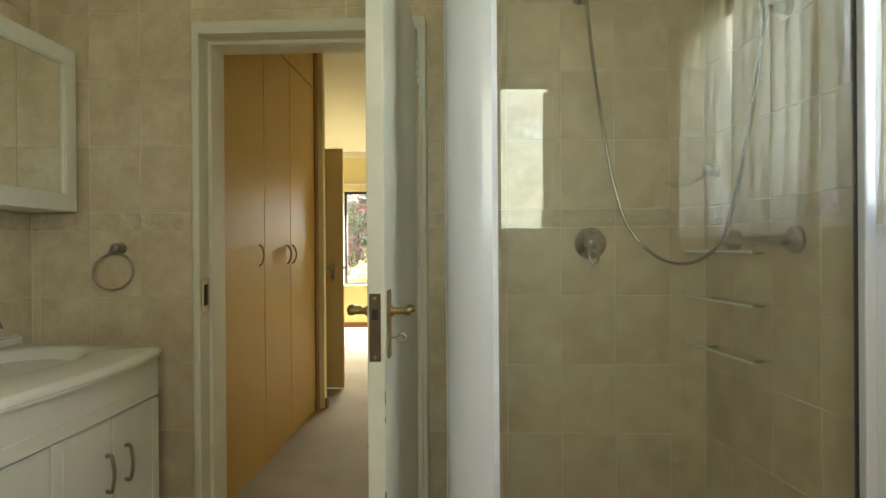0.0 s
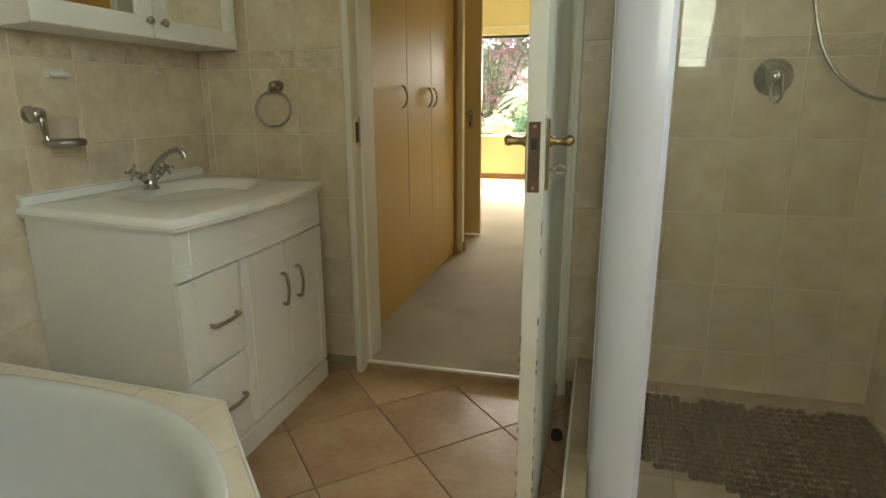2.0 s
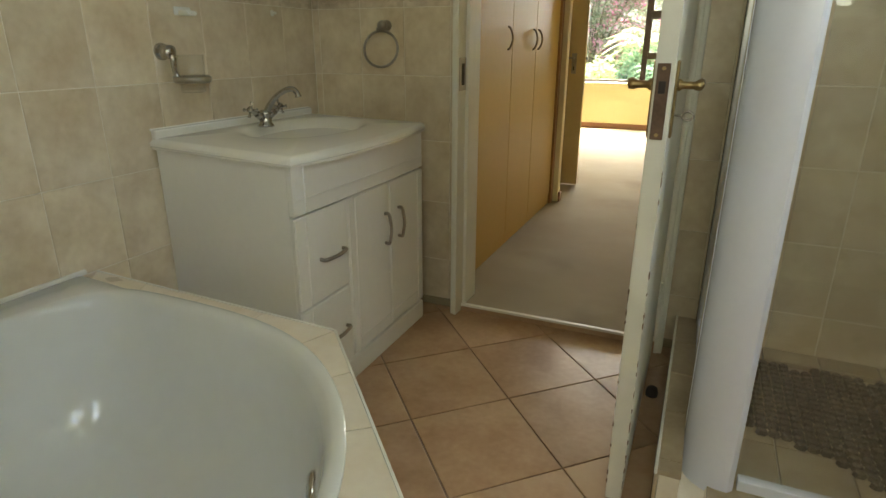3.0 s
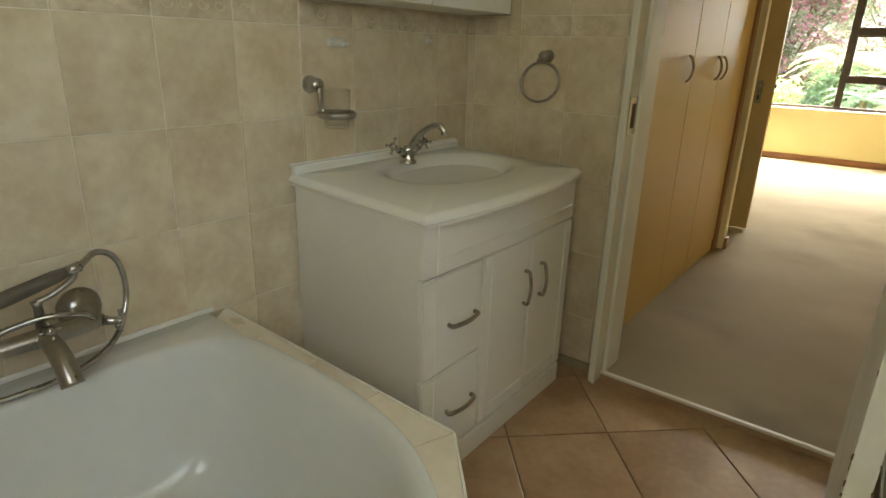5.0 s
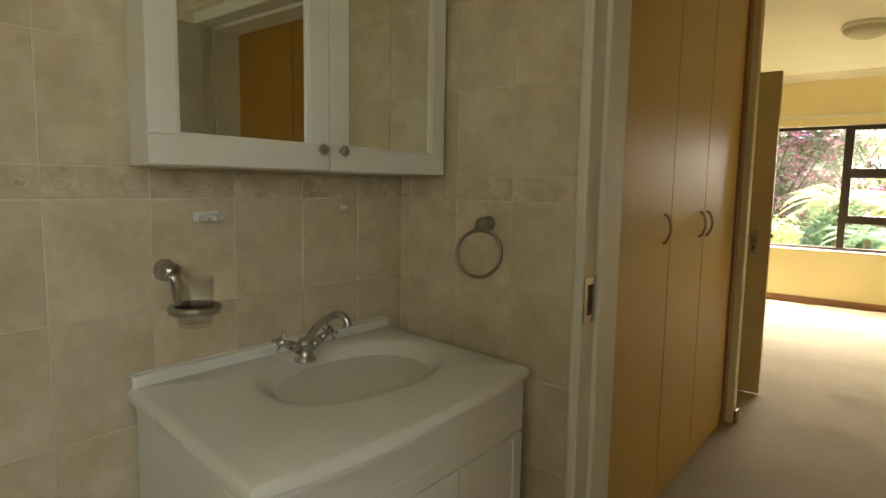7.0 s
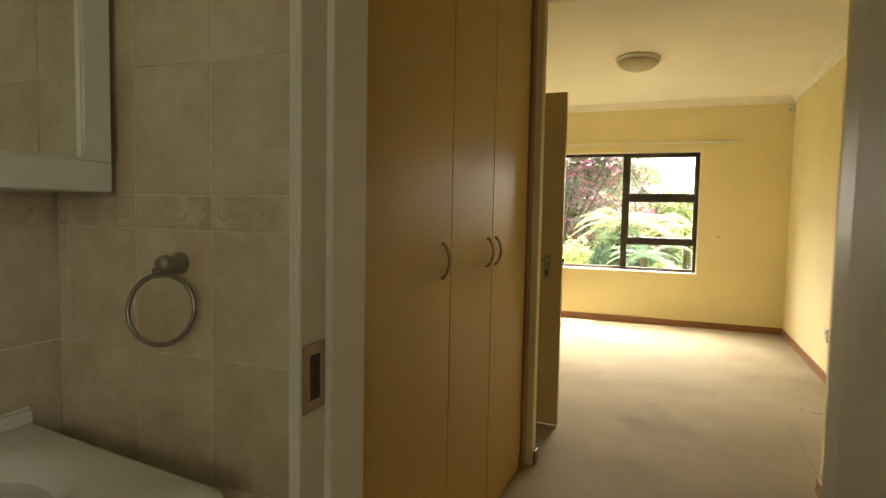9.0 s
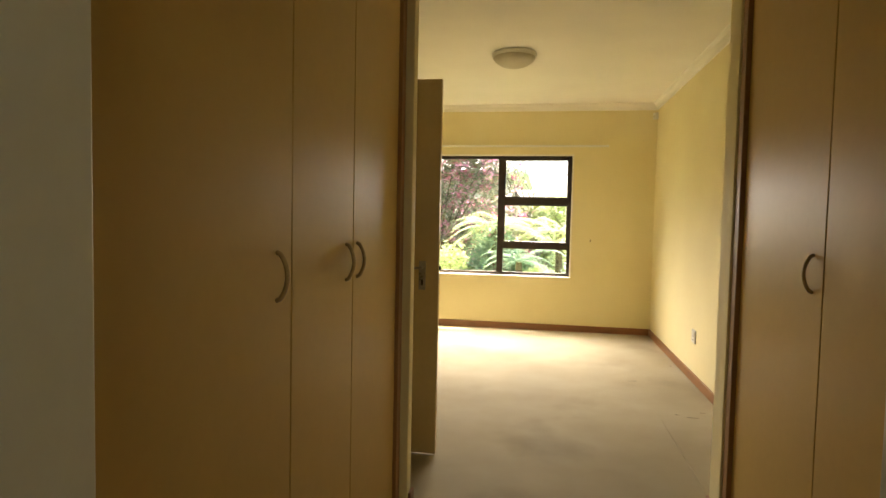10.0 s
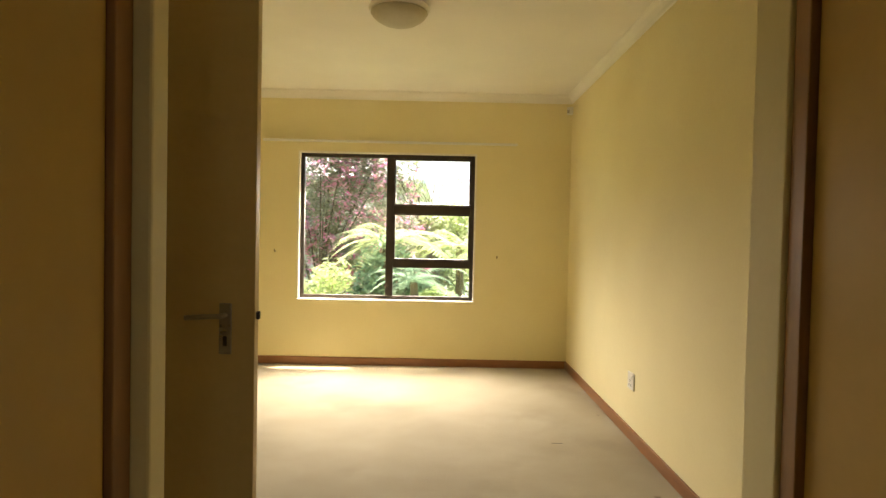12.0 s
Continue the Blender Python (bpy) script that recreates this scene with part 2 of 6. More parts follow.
M_HOUSE = surface("neighbour_plaster", (0.62, 0.58, 0.50), (0.74, 0.70, 0.62), 0.85, scale=1, fine=30, bump=0.1)
M_ROOF = surface("neighbour_roof", (0.76, 0.75, 0.72), (0.86, 0.85, 0.82), 0.7, scale=2, fine=20, bump=0.1)
M_OPENING_SHADE = surface("shaded_opening", (0.03, 0.025, 0.02), (0.06, 0.05, 0.04), 0.6, scale=4, fine=30)
M_BARK = surface("bark", (0.10, 0.075, 0.05), (0.20, 0.16, 0.11), 0.9, scale=8, fine=50, bump=0.4)


def leaf_material(name, a, b, through=0.35):
    m, n, l, p = nodes_of(name)
    geo, ramp = n.new("ShaderNodeNewGeometry"), n.new("ShaderNodeValToRGB")
    ramp.color_ramp.elements[0].color, ramp.color_ramp.elements[1].color = (*a, 1), (*b, 1)
    l.new(geo.outputs["Random Per Island"], ramp.inputs["Fac"])
    dif, tr, mix = n.new("ShaderNodeBsdfDiffuse"), n.new("ShaderNodeBsdfTranslucent"), n.new("ShaderNodeMixShader")
    l.new(ramp.outputs["Color"], dif.inputs["Color"])
    l.new(ramp.outputs["Color"], tr.inputs["Color"])
    mix.inputs["Fac"].default_value = through
    l.new(dif.outputs[0], mix.inputs[1])
    l.new(tr.outputs[0], mix.inputs[2])
    l.new(mix.outputs[0], n["Material Output"].inputs["Surface"])
    return m


# near-white colour stands in for light gathered in the shelf edges
M_SHELF_EDGE = leaf_material("glass_edge_painted_glow", (0.88, 0.92, 0.90), (0.93, 0.96, 0.94), 0.15)
M_LEAF_DARK = leaf_material("dark_shrub_leaf", (0.22, 0.24, 0.15), (0.46, 0.46, 0.33), 0.5)
M_LEAF_HEDGE = leaf_material("hedge_leaf", (0.10, 0.15, 0.045), (0.26, 0.32, 0.12), 0.4)
M_LEAF_LIME = leaf_material("lime_shrub_leaf", (0.34, 0.43, 0.17), (0.58, 0.66, 0.38), 0.5)
M_LEAF_FERN = leaf_material("fern_frond", (0.38, 0.46, 0.20), (0.66, 0.70, 0.42), 0.5)
M_LEAF_BLUE = leaf_material("grey_green_leaf", (0.18, 0.30, 0.20), (0.40, 0.52, 0.38), 0.5)
M_FLOWER = leaf_material("pink_blossom", (0.80, 0.20, 0.38), (0.92, 0.58, 0.68), 0.5)
M_WHITE_FLOWER = leaf_material("white_blossom", (0.55, 0.58, 0.50), (0.78, 0.80, 0.72))

# ---------------------------------------------------------------- mesh helpers


def bm_mesh(name, bm, smooth=False):
    me = bpy.data.meshes.new(name)
    if smooth:
        for f in bm.faces:
            f.smooth = True
    bm.to_mesh(me)
    bm.free()
    return me


def part(name, bm, material, parent=None, label="", smooth=False, at=None):
    """Links a bmesh as one mesh object under a thing or a part."""
    me = bm_mesh(name, bm, smooth)
    me.materials.append(material)
    ob = new(name, me)
    if parent is not None:
        ob.parent = parent
        ob.matrix_parent_inverse = parent.matrix_world.inverted() if at is None else Matrix.Identity(4)
    if at is not None:
        ob.matrix_basis = at
    if label:
        tagged(ob, label)
    return ob


def thing(name, label, category, group="", kind="", at=(0, 0, 0)):
    ob = new(name)
    ob.empty_display_size = 0.05
    ob.location = at
    ob.matrix_world = Matrix.Translation(at)
    return tagged(ob, label, category, group, kind)


def box(x0, x1, y0, y1, z0, z1, bevel=0.0, segs=2, bm=None):
    own = bmesh.new()
    bmesh.ops.create_cube(own, size=1)
    for v in own.verts:
        v.co = ((x0 + x1) / 2 + v.co.x * (x1 - x0), (y0 + y1) / 2 + v.co.y * (y1 - y0), (z0 + z1) / 2 + v.co.z * (z1 - z0))
    if bevel:
        bmesh.ops.bevel(own, geom=own.edges[:], offset=bevel, segments=segs, affect="EDGES", profile=0.5)
    if bm is None:
        return own
    return merge(bm, own)


def merge(bm, other, m=None):
    me = bpy.data.meshes.new("tmp")
    if m is not None:
        other.transform(m)
    other.to_mesh(me)
    other.free()
    bm.from_mesh(me)
    bpy.data.meshes.remove(me)
    return bm


def cyl(r0, r1, h, segs=24, bevel=0.0):
    """A round piece along +z from 0 to h."""
    bm = bmesh.new()
    bmesh.ops.create_cone(bm, cap_ends=True, segments=segs, radius1=r0, radius2=r1, depth=h)
    bm.transform(Matrix.Translation((0, 0, h / 2)))
    if bevel:
        rim = [e for e in bm.edges if all(abs(v.co.z - h) < 1e-6 for v in e.verts)]
        bmesh.ops.bevel(bm, geom=rim, offset=bevel, segments=3, affect="EDGES", profile=0.5)
    return bm


def lathe(profile, segs=28):
    """A turned piece round z from (radius, height) pairs."""
    bm = bmesh.new()
    rings = []
    for r, z in profile:
        rings.append([bm.verts.new((max(r, 1e-4) * math.cos(2 * math.pi * k / segs), max(r, 1e-4) * math.sin(2 * math.pi * k / segs), z)) for k in range(segs)])
    for a, b in zip(rings, rings[1:]):
        for k in range(segs):
            bm.faces.new((a[k], a[(k + 1) % segs], b[(k + 1) % segs], b[k]))
    bm.faces.new(list(reversed(rings[0])))
    bm.faces.new(rings[-1])
    bmesh.ops.recalc_face_normals(bm, faces=bm.faces[:])
    return bm


def tube(points, r, segs=10, closed=False, radii=None):
    """A round bar along points."""
    pts = [Vector(p) for p in points]
    bm, rings, up = bmesh.new(), [], None
    for i, p in enumerate(pts):
        if closed:
            d = (pts[(i + 1) % len(pts)] - pts[i - 1]).normalized()
        else:
            d = (pts[min(i + 1, len(pts) - 1)] - pts[max(i - 1, 0)]).normalized()
        if up is None:
            up = d.orthogonal().normalized()
        up = (up - d * up.dot(d)).normalized()
        side = d.cross(up)
        rr = radii[i] if radii else r
        rings.append([bm.verts.new(p + rr * (math.cos(2 * math.pi * k / segs) * up + math.sin(2 * math.pi * k / segs) * side)) for k in range(segs)])
    pairs = list(zip(rings, rings[1:])) + ([(rings[-1], rings[0])] if closed else [])
    for a, b in pairs:
        for k in range(segs):
            bm.faces.new((a[k], a[(k + 1) % segs], b[(k + 1) % segs], b[k]))
    if not closed:
        bm.faces.new(list(reversed(rings[0])))
        bm.faces.new(rings[-1])
    bmesh.ops.recalc_face_normals(bm, faces=bm.faces[:])
    return bm


def curve_points(points, n=10):
    """A smooth line through the points."""
    p = [Vector(q) for q in points]
    out = []
    for i in range(len(p) - 1):
        a, b, c, d = p[max(i - 1, 0)], p[i], p[i + 1], p[min(i + 2, len(p) - 1)]
        for k in range(n):
            t = k / n
            out.append(0.5 * ((2 * b) + (c - a) * t + (2 * a - 5 * b + 4 * c - d) * t * t + (3 * b - a - 3 * c + d) * t ** 3))
    return out + [p[-1]]


def prism(poly, z0, z1, bevel=0.0):
    """An upright block over a plan outline."""
    bm = bmesh.new()
    low = [bm.verts.new((x, y, z0)) for x, y in poly]
    top = [bm.verts.new((x, y, z1)) for x, y in poly]
    bm.faces.new(list(reversed(low)))
    bm.faces.new(top)
    for k in range(len(poly)):
        j = (k + 1) % len(poly)
        bm.faces.new((low[k], low[j], top[j], top[k]))
    bmesh.ops.recalc_face_normals(bm, faces=bm.faces[:])
    if bevel:
        rim = [e for e in bm.edges if all(abs(v.co.z - z1) < 1e-6 for v in e.verts)]
        bmesh.ops.bevel(bm, geom=rim, offset=bevel, segments=2, affect="EDGES", profile=0.5)
    return bm


def wall_boxes(axis, face, back, u0, u1, z0, z1, holes=()):
    """A wall slab with rectangular openings. axis: the way across its thickness; holes: (u0, u1, z0, z1)."""
    bm = bmesh.new()
    us = sorted({u0, u1, *[h[0] for h in holes], *[h[1] for h in holes]})
    zs = sorted({z0, z1, *[h[2] for h in holes], *[h[3] for h in holes]})
    for a, b in zip(us, us[1:]):
        for c, d in zip(zs, zs[1:]):
            if any(h[0] <= a and b <= h[1] and h[2] <= c and d <= h[3] for h in holes):
                continue
            lo, hi = min(face, back), max(face, back)
            if axis == "x":
                box(lo, hi, a, b, c, d, bm=bm)
            else:
                box(a, b, lo, hi, c, d, bm=bm)
    bmesh.ops.remove_doubles(bm, verts=bm.verts[:], dist=1e-5)
    seen, twins = {}, []
    for f in bm.faces:
        key = tuple(round(c, 4) for c in f.calc_center_median())
        if key in seen:
            twins += [f, seen[key]]
        seen[key] = f
    bmesh.ops.delete(bm, geom=list(set(twins)), context="FACES")
    return bm


# ---------------------------------------------------------------- plan
FLOOR_B = -0.03              # bathroom floor
WALL_B = -0.03               # face of the doorway wall towards the bathroom
BACK = -2.75                 # bathroom wall behind the walk
WALL_C = 2.68                # bathroom side wall with the curtained window
CEIL = 2.65
OPEN_L, OPEN_R, OPEN_T = 0.735, 1.578, 2.012
BED_R, BED_F, BED_L = 2.525, 6.47, -1.30
WARD_L, WARD_R = 0.65, 2.06

# ---------------------------------------------------------------- setting
wall_a = tagged(part("wall_vanity", wall_boxes("x", -0.0025, -0.15, BACK - 0.15, 2.05, -0.2, CEIL), M_GROUT), "beige tiled bathroom wall behind the vanity", "wall", kind="structure")
wall_b = tagged(part("wall_doorway", wall_boxes("y", WALL_B + 0.0025, 0.075, -0.008, WALL_C + 0.008, -0.2, CEIL, [(OPEN_L - 0.01, OPEN_R + 0.01, -0.2, OPEN_T + 0.01)]), M_GROUT),
                "beige tiled bathroom wall with an open doorway", "wall", kind="structure")
wall_c = tagged(part("wall_window", wall_boxes("x", WALL_C + 0.0025, WALL_C + 0.16, BACK - 0.20, 0.12, -0.2, CEIL, [(-2.43, -0.98, 1.25, 2.15)]), M_GROUT),
                "beige tiled bathroom wall with a curtained window", "wall", kind="structure")
wall_d = tagged(part("wall_back", wall_boxes("y", BACK - 0.0025, BACK - 0.16, -0.15, WALL_C + 0.55, -0.2, CEIL, [(1.30, 2.25, 1.25, 2.14)]), M_GROUT),
                "beige tiled bathroom wall with a window", "wall", kind="structure")
floor_b = tagged(part("floor_bathroom", box(-0.01, WALL_C + 0.40, BACK - 0.01, -0.012, -0.2, FLOOR_B - 0.006), M_FLOOR_GROUT), "terracotta tiled bathroom floor laid diagonally", "floor", kind="structure")
tagged(part("ceiling_bathroom", box(-0.15, WALL_C + 0.50, BACK - 0.16, 0.12, CEIL, CEIL + 0.1), M_CEIL), "plain white bathroom ceiling", "ceiling", kind="structure")
tagged(part("ceiling_bedroom", box(BED_L - 0.15, 3.0, 0.121, BED_F + 0.2, CEIL, CEIL + 0.1), M_CEIL), "plain off-white bedroom ceiling", "ceiling", kind="structure")
tagged(part("floor_carpet", box(BED_L - 0.1, 2.9, -0.045, BED_F + 0.02, -0.2, 0.0, 0.004), M_CARPET), "worn beige carpet with dents and stains", "carpet", kind="structure")
tagged(part("wall_far", wall_boxes("y", BED_F, BED_F + 0.14, BED_L - 0.2, BED_R + 0.2, -0.2, CEIL, [(-0.115, 1.615, 0.625, 2.075)]), M_YELLOW), "pale yellow bedroom wall with a window", "wall", kind="structure")
tagged(part("wall_right", box(BED_R, BED_R + 0.2, 1.99, BED_F, -0.2, CEIL), M_YELLOW), "plain pale yellow bedroom wall", "wall", kind="structure")
tagged(part("wall_left", wall_boxes("x", BED_L, BED_L - 0.2, 3.5, BED_F, -0.2, CEIL), M_YELLOW), "pale yellow bedroom wall", "wall", kind="structure")
tagged(part("wall_entry_return", box(BED_L - 0.2, -0.12, 3.45, 3.6, -0.2, CEIL), M_YELLOW), "pale yellow return wall beside the entry", "wall", kind="structure")
tagged(part("wall_entry", wall_boxes("x", -0.12, -0.27, 2.05, 3.45, -0.2, CEIL, [(2.60, 3.40, 0.0, 2.05)]), M_YELLOW), "pale yellow wall with the bedroom entry", "wall", kind="structure")
tagged(part("wall_entry_passage", box(-1.3, -1.2, 2.0, 3.45, -0.2, CEIL), M_CREAM), "cream wall of the passage outside the bedroom", "wall", kind="structure")
tagged(part("wall_entry_near", box(-1.3, -0.15, 1.95, 2.05, -0.2, CEIL), M_CREAM), "cream wall of the passage outside the bedroom", "wall", kind="structure")
tagged(part("wall_wardrobe_left", box(-0.15, 0.0, 0.075, 2.05, -0.2, CEIL), M_CREAM), "cream wall behind the wardrobes", "wall", kind="structure")
tagged(part("wall_wardrobe_right", box(2.70, 2.85, 0.075, 1.99, -0.2, CEIL), M_CREAM), "cream wall behind the wardrobes", "wall", kind="structure")
tagged(part("wall_pier_left", box(-0.12, 0.70, 1.965, 2.035, 0.0, CEIL, 0.006), M_YELLOW), "yellow plastered pier at the end of the wardrobes", "wall", kind="structure")
tagged(part("wall_pier_right", box(2.035, 2.70, 2.091, 2.235, 0.0, CEIL, 0.006), M_YELLOW), "yellow plastered pier at the end of the wardrobes", "wall", kind="structure")


carpet_patch = tagged(part("carpet_patch", box(2.072, BED_R - 0.018, 2.240, 3.457, -0.001, 0.0035, 0.0016, 1), M_CARPET), "square of beige carpet let into the worn carpet", "carpet patch", kind="structure")
for x, y, w in ((2.29, 3.555, 0.036), (2.385, 3.675, 0.016), (2.03, 4.405, 0.034), (2.20, 3.60, 0.014), (2.45, 5.00, 0.010)):
    part("dark_mark", box(x - w, x + w, y - 0.004, y + 0.004, -0.001, 0.0012), M_CARPET_MARK, carpet_patch, "small dark mark in the carpet")


def skirting(name, x0, x1, y0, y1):
    return tagged(part(name, box(x0, x1, y0, y1, 0.0, 0.075, 0.004), M_SKIRT), "red-brown varnished wooden skirting board", "skirting board", kind="structure")


skirting("baseboard_far", BED_L, BED_R - 0.016, BED_F - 0.016, BED_F)
skirting("baseboard_right", BED_R - 0.016, BED_R, 2.15, BED_F)
skirting("baseboard_left", BED_L, BED_L + 0.016, 3.62, BED_F - 0.016)
skirting("baseboard_pier_left", 0.702, 0.716, 1.97, 2.035)
skirting("baseboard_pier_right", 2.020, 2.033, 2.095, 2.235)


def cornice(name, axis, face, a, b, sign):
    """A small coved cornice along one wall."""
    bm = bmesh.new()
    prof = [(0.0, 0.0), (0.055, 0.0), (0.052, -0.008), (0.030, -0.024), (0.014, -0.050), (0.008, -0.072), (0.0, -0.076)]
    rings = []
    for u in (a, b):
        rings.append([bm.verts.new((u, face + sign * d, CEIL + z) if axis == "y" else (face + sign * d, u, CEIL + z)) for d, z in prof])
    for k in range(len(prof)):
        j = (k + 1) % len(prof)
        bm.faces.new((rings[0][k], rings[0][j], rings[1][j], rings[1][k]))
    bm.faces.new(rings[0])
    bm.faces.new(rings[1])
    bmesh.ops.recalc_face_normals(bm, faces=bm.faces[:])
    return tagged(part(name, bm, M_CEIL), "off-white coved plaster cornice", "cornice", kind="structure")


cornice("trim_cornice_far", "y", BED_F, BED_L, BED_R, -1)
cornice("trim_cornice_right", "x", BED_R, 2.14, BED_F, -1)
cornice("trim_cornice_doorway", "y", WALL_B, 0.0, WALL_C, -1)
cornice("trim_cornice_vanity", "x", 0.0, BACK, WALL_B, 1)
cornice("trim_cornice_side", "x", WALL_C, BACK, WALL_B, -1)

# pressed steel door frame of the bathroom
frame_b = thing("door_frame", "white painted pressed steel door frame", "door frame", kind="structure", at=(OPEN_L, -0.05, 0))


def jamb(x, sign):
    bm = bmesh.new()
    a, b = sorted((x - sign * 0.030, x - sign * 0.010))
    box(a, b, -0.116, WALL_B, FLOOR_B, OPEN_T + 0.05, 0.005, bm=bm)
    a, b = sorted((x - sign * 0.014, x + sign * 0.0))
    box(a, b, -0.122, 0.0, FLOOR_B, OPEN_T + 0.012, 0.004, bm=bm)
    a, b = sorted((x - sign * 0.03, x + sign * 0.014))
    box(a, b, -0.042, 0.085, FLOOR_B, OPEN_T + 0.01, 0.004, bm=bm)
    return bm


jamb_l = part("jamb", jamb(OPEN_L, 1), M_FRAME, frame_b)
jamb_r = part("jamb", jamb(OPEN_R, -1), M_FRAME, frame_b)
bm = box(OPEN_L - 0.030, OPEN_R + 0.030, -0.1165, WALL_B, OPEN_T + 0.012, OPEN_T + 0.052, 0.005)
box(OPEN_L - 0.0, OPEN_R + 0.0, -0.123, 0.0, OPEN_T, OPEN_T + 0.014, 0.004, bm=bm)
box(OPEN_L - 0.0, OPEN_R + 0.0, -0.041, 0.084, OPEN_T - 0.014, OPEN_T + 0.01, 0.004, bm=bm)
part("head", bm, M_FRAME, frame_b)
bm = box(OPEN_L + 0.000, OPEN_L + 0.003, -0.116, -0.046, 0.944, 1.070, 0.001, 1)
part("strike_plate", bm, M_STEEL, frame_b, "satin steel strike plate")
# slot is a black box on the plate, its inner shade as colour
part("strike_slot", box(OPEN_L + 0.002, OPEN_L + 0.0045, -0.094, -0.066, 0.966, 1.048), M_BLACK, frame_b)
tagged(part("trim_riser", box(OPEN_L, OPEN_R, -0.060, -0.045, FLOOR_B, -0.0085), M_FLOOR_TILE), "terracotta riser under the carpet edge", "threshold", kind="structure")
tagged(part("trim_threshold", box(OPEN_L, OPEN_R, -0.064, -0.045, -0.008, 0.004, 0.003), M_FRAME), "pale metal carpet edging strip in the doorway", "threshold", kind="structure")


# ---------------------------------------------------------------- bathroom door
def bath_door():
    d = thing("bathroom_door", "white painted wooden door standing open, chipped along its edges", "door", at=(1.55, -0.075, -0.02))
    rnd = random.Random(5)
    y0, y1, x0, x1 = -1.005, -0.125, 1.532, 1.572
    leaf = part("leaf", box(x0, x1, y0, y1, FLOOR_B + 0.012, 2.0, 0.002), M_DOOR, d)
    bm = bmesh.new()
    for k in range(34):
        z = rnd.uniform(0.05, 0.9) ** 1.3
        h, w = rnd.uniform(0.004, 0.013), rnd.uniform(0.0008, 0.0022)
        side = rnd.choice((x0, x1, x1))
        c = bmesh.new()
        bmesh.ops.create_icosphere(c, subdivisions=1, radius=1)
        for v in c.verts:
            v.co = (side + v.co.x * w, y0 + v.co.y * 0.0022, z + v.co.z * h * (1 + 0.4 * math.sin(v.co.x * 9)))
        merge(bm, c)
    part("paint_chips", bm, M_CHIP, leaf, "bare wood where the paint has chipped")
    lock = part("lock_plate", box(1.537, 1.563, y0 - 0.003, y0 + 0.004, 0.926, 1.080, 0.001, 1), M_IRON, d, "dark bronze lock forend")
    part("latch", box(1.543, 1.557, y0 - 0.006, y0, 1.02, 1.045, 0.002), M_BLACK, lock)
    for z in (0.936, 1.070):
        s = cyl(0.004, 0.004, 0.003, 10)
        s.transform(Matrix.Translation((1.55, y0 - 0.002, z)) @ Matrix.Rotation(radians(90), 4, "X"))
        part("screw", s, M_BRASS, lock)
    for sign, x in ((1, x1), (-1, x0)):
        a, b = sorted((x, x + sign * 0.006))
        plate = part("handle_plate", box(a, b, y0 + 0.035, y0 + 0.075, 0.925, 1.085, 0.003), M_BRASS, d, "long old brass handle plate")
        bm = lathe([(0.012, 0), (0.013, 0.006), (0.008, 0.012), (0.008, 0.034), (0.011, 0.040), (0.010, 0.050)], 16)
        bm.transform(Matrix.Translation((x + sign * 0.004, y0 + 0.055, 1.035)) @ Matrix.Rotation(radians(90 * sign), 4, "Y"))
        part("spindle", bm, M_BRASS, plate, smooth=True)
        ex = x + sign * 0.048
        pts = curve_points([(ex, y0 + 0.055, 1.036), (ex + sign * 0.002, y0 + 0.075, 1.040), (ex, y0 + 0.110, 1.036), (ex, y0 + 0.150, 1.030)], 5)
        part("lever", tube(pts, 0.008, 10, radii=[0.010 - 0.003 * i / len(pts) + 0.003 * (i > len(pts) - 3) for i in range(len(pts))]), M_BRASS, plate, smooth=True)
    key = part("key", tube([(x1 + 0.004, y0 + 0.055, 0.972), (x1 + 0.022, y0 + 0.055, 0.972)], 0.0025, 8), M_STEEL, d, "steel key in the lock", smooth=True)
    ring = [(x1 + 0.033 + 0.011 * math.cos(a), y0 + 0.055, 0.972 + 0.009 * math.sin(a)) for a in [2 * math.pi * k / 16 for k in range(16)]]
    part("key_bow", tube(ring, 0.0028, 8, closed=True), M_STEEL, key, smooth=True)
    for z in (0.18, 1.80):
        h = bmesh.new()
        for k in range(3):
            c = cyl(0.008, 0.008, 0.028, 12)
            c.transform(Matrix.Translation((x1 + 0.004, -0.125, z + k * 0.032)))
            merge(h, c)
        part("hinge", h, M_FRAME, d, "painted steel hinge")
    return d


bath_door()
stop = thing("door_stop", "black rubber door stop screwed to the floor", "door stop", at=(1.60, -0.43, FLOOR_B))
bm = lathe([(0.020, 0), (0.021, 0.012), (0.017, 0.028), (0.012, 0.032)], 20)
bm.transform(Matrix.Translation((1.600, -0.43, FLOOR_B)))
part("buffer", bm, M_BLACK, stop, smooth=True)

# ---------------------------------------------------------------- vanity
SHEAR = 0.13


def shear(bm):
    for v in bm.verts:
        v.co.y -= SHEAR * (v.co.x - 0.30)
    return bm


def bow(y):
    """How far the front of the basin top swells between its two ends."""
    u = (y + 0.585) / 0.43
    return 0.605 + 0.038 * max(0.0, 1 - u * u)


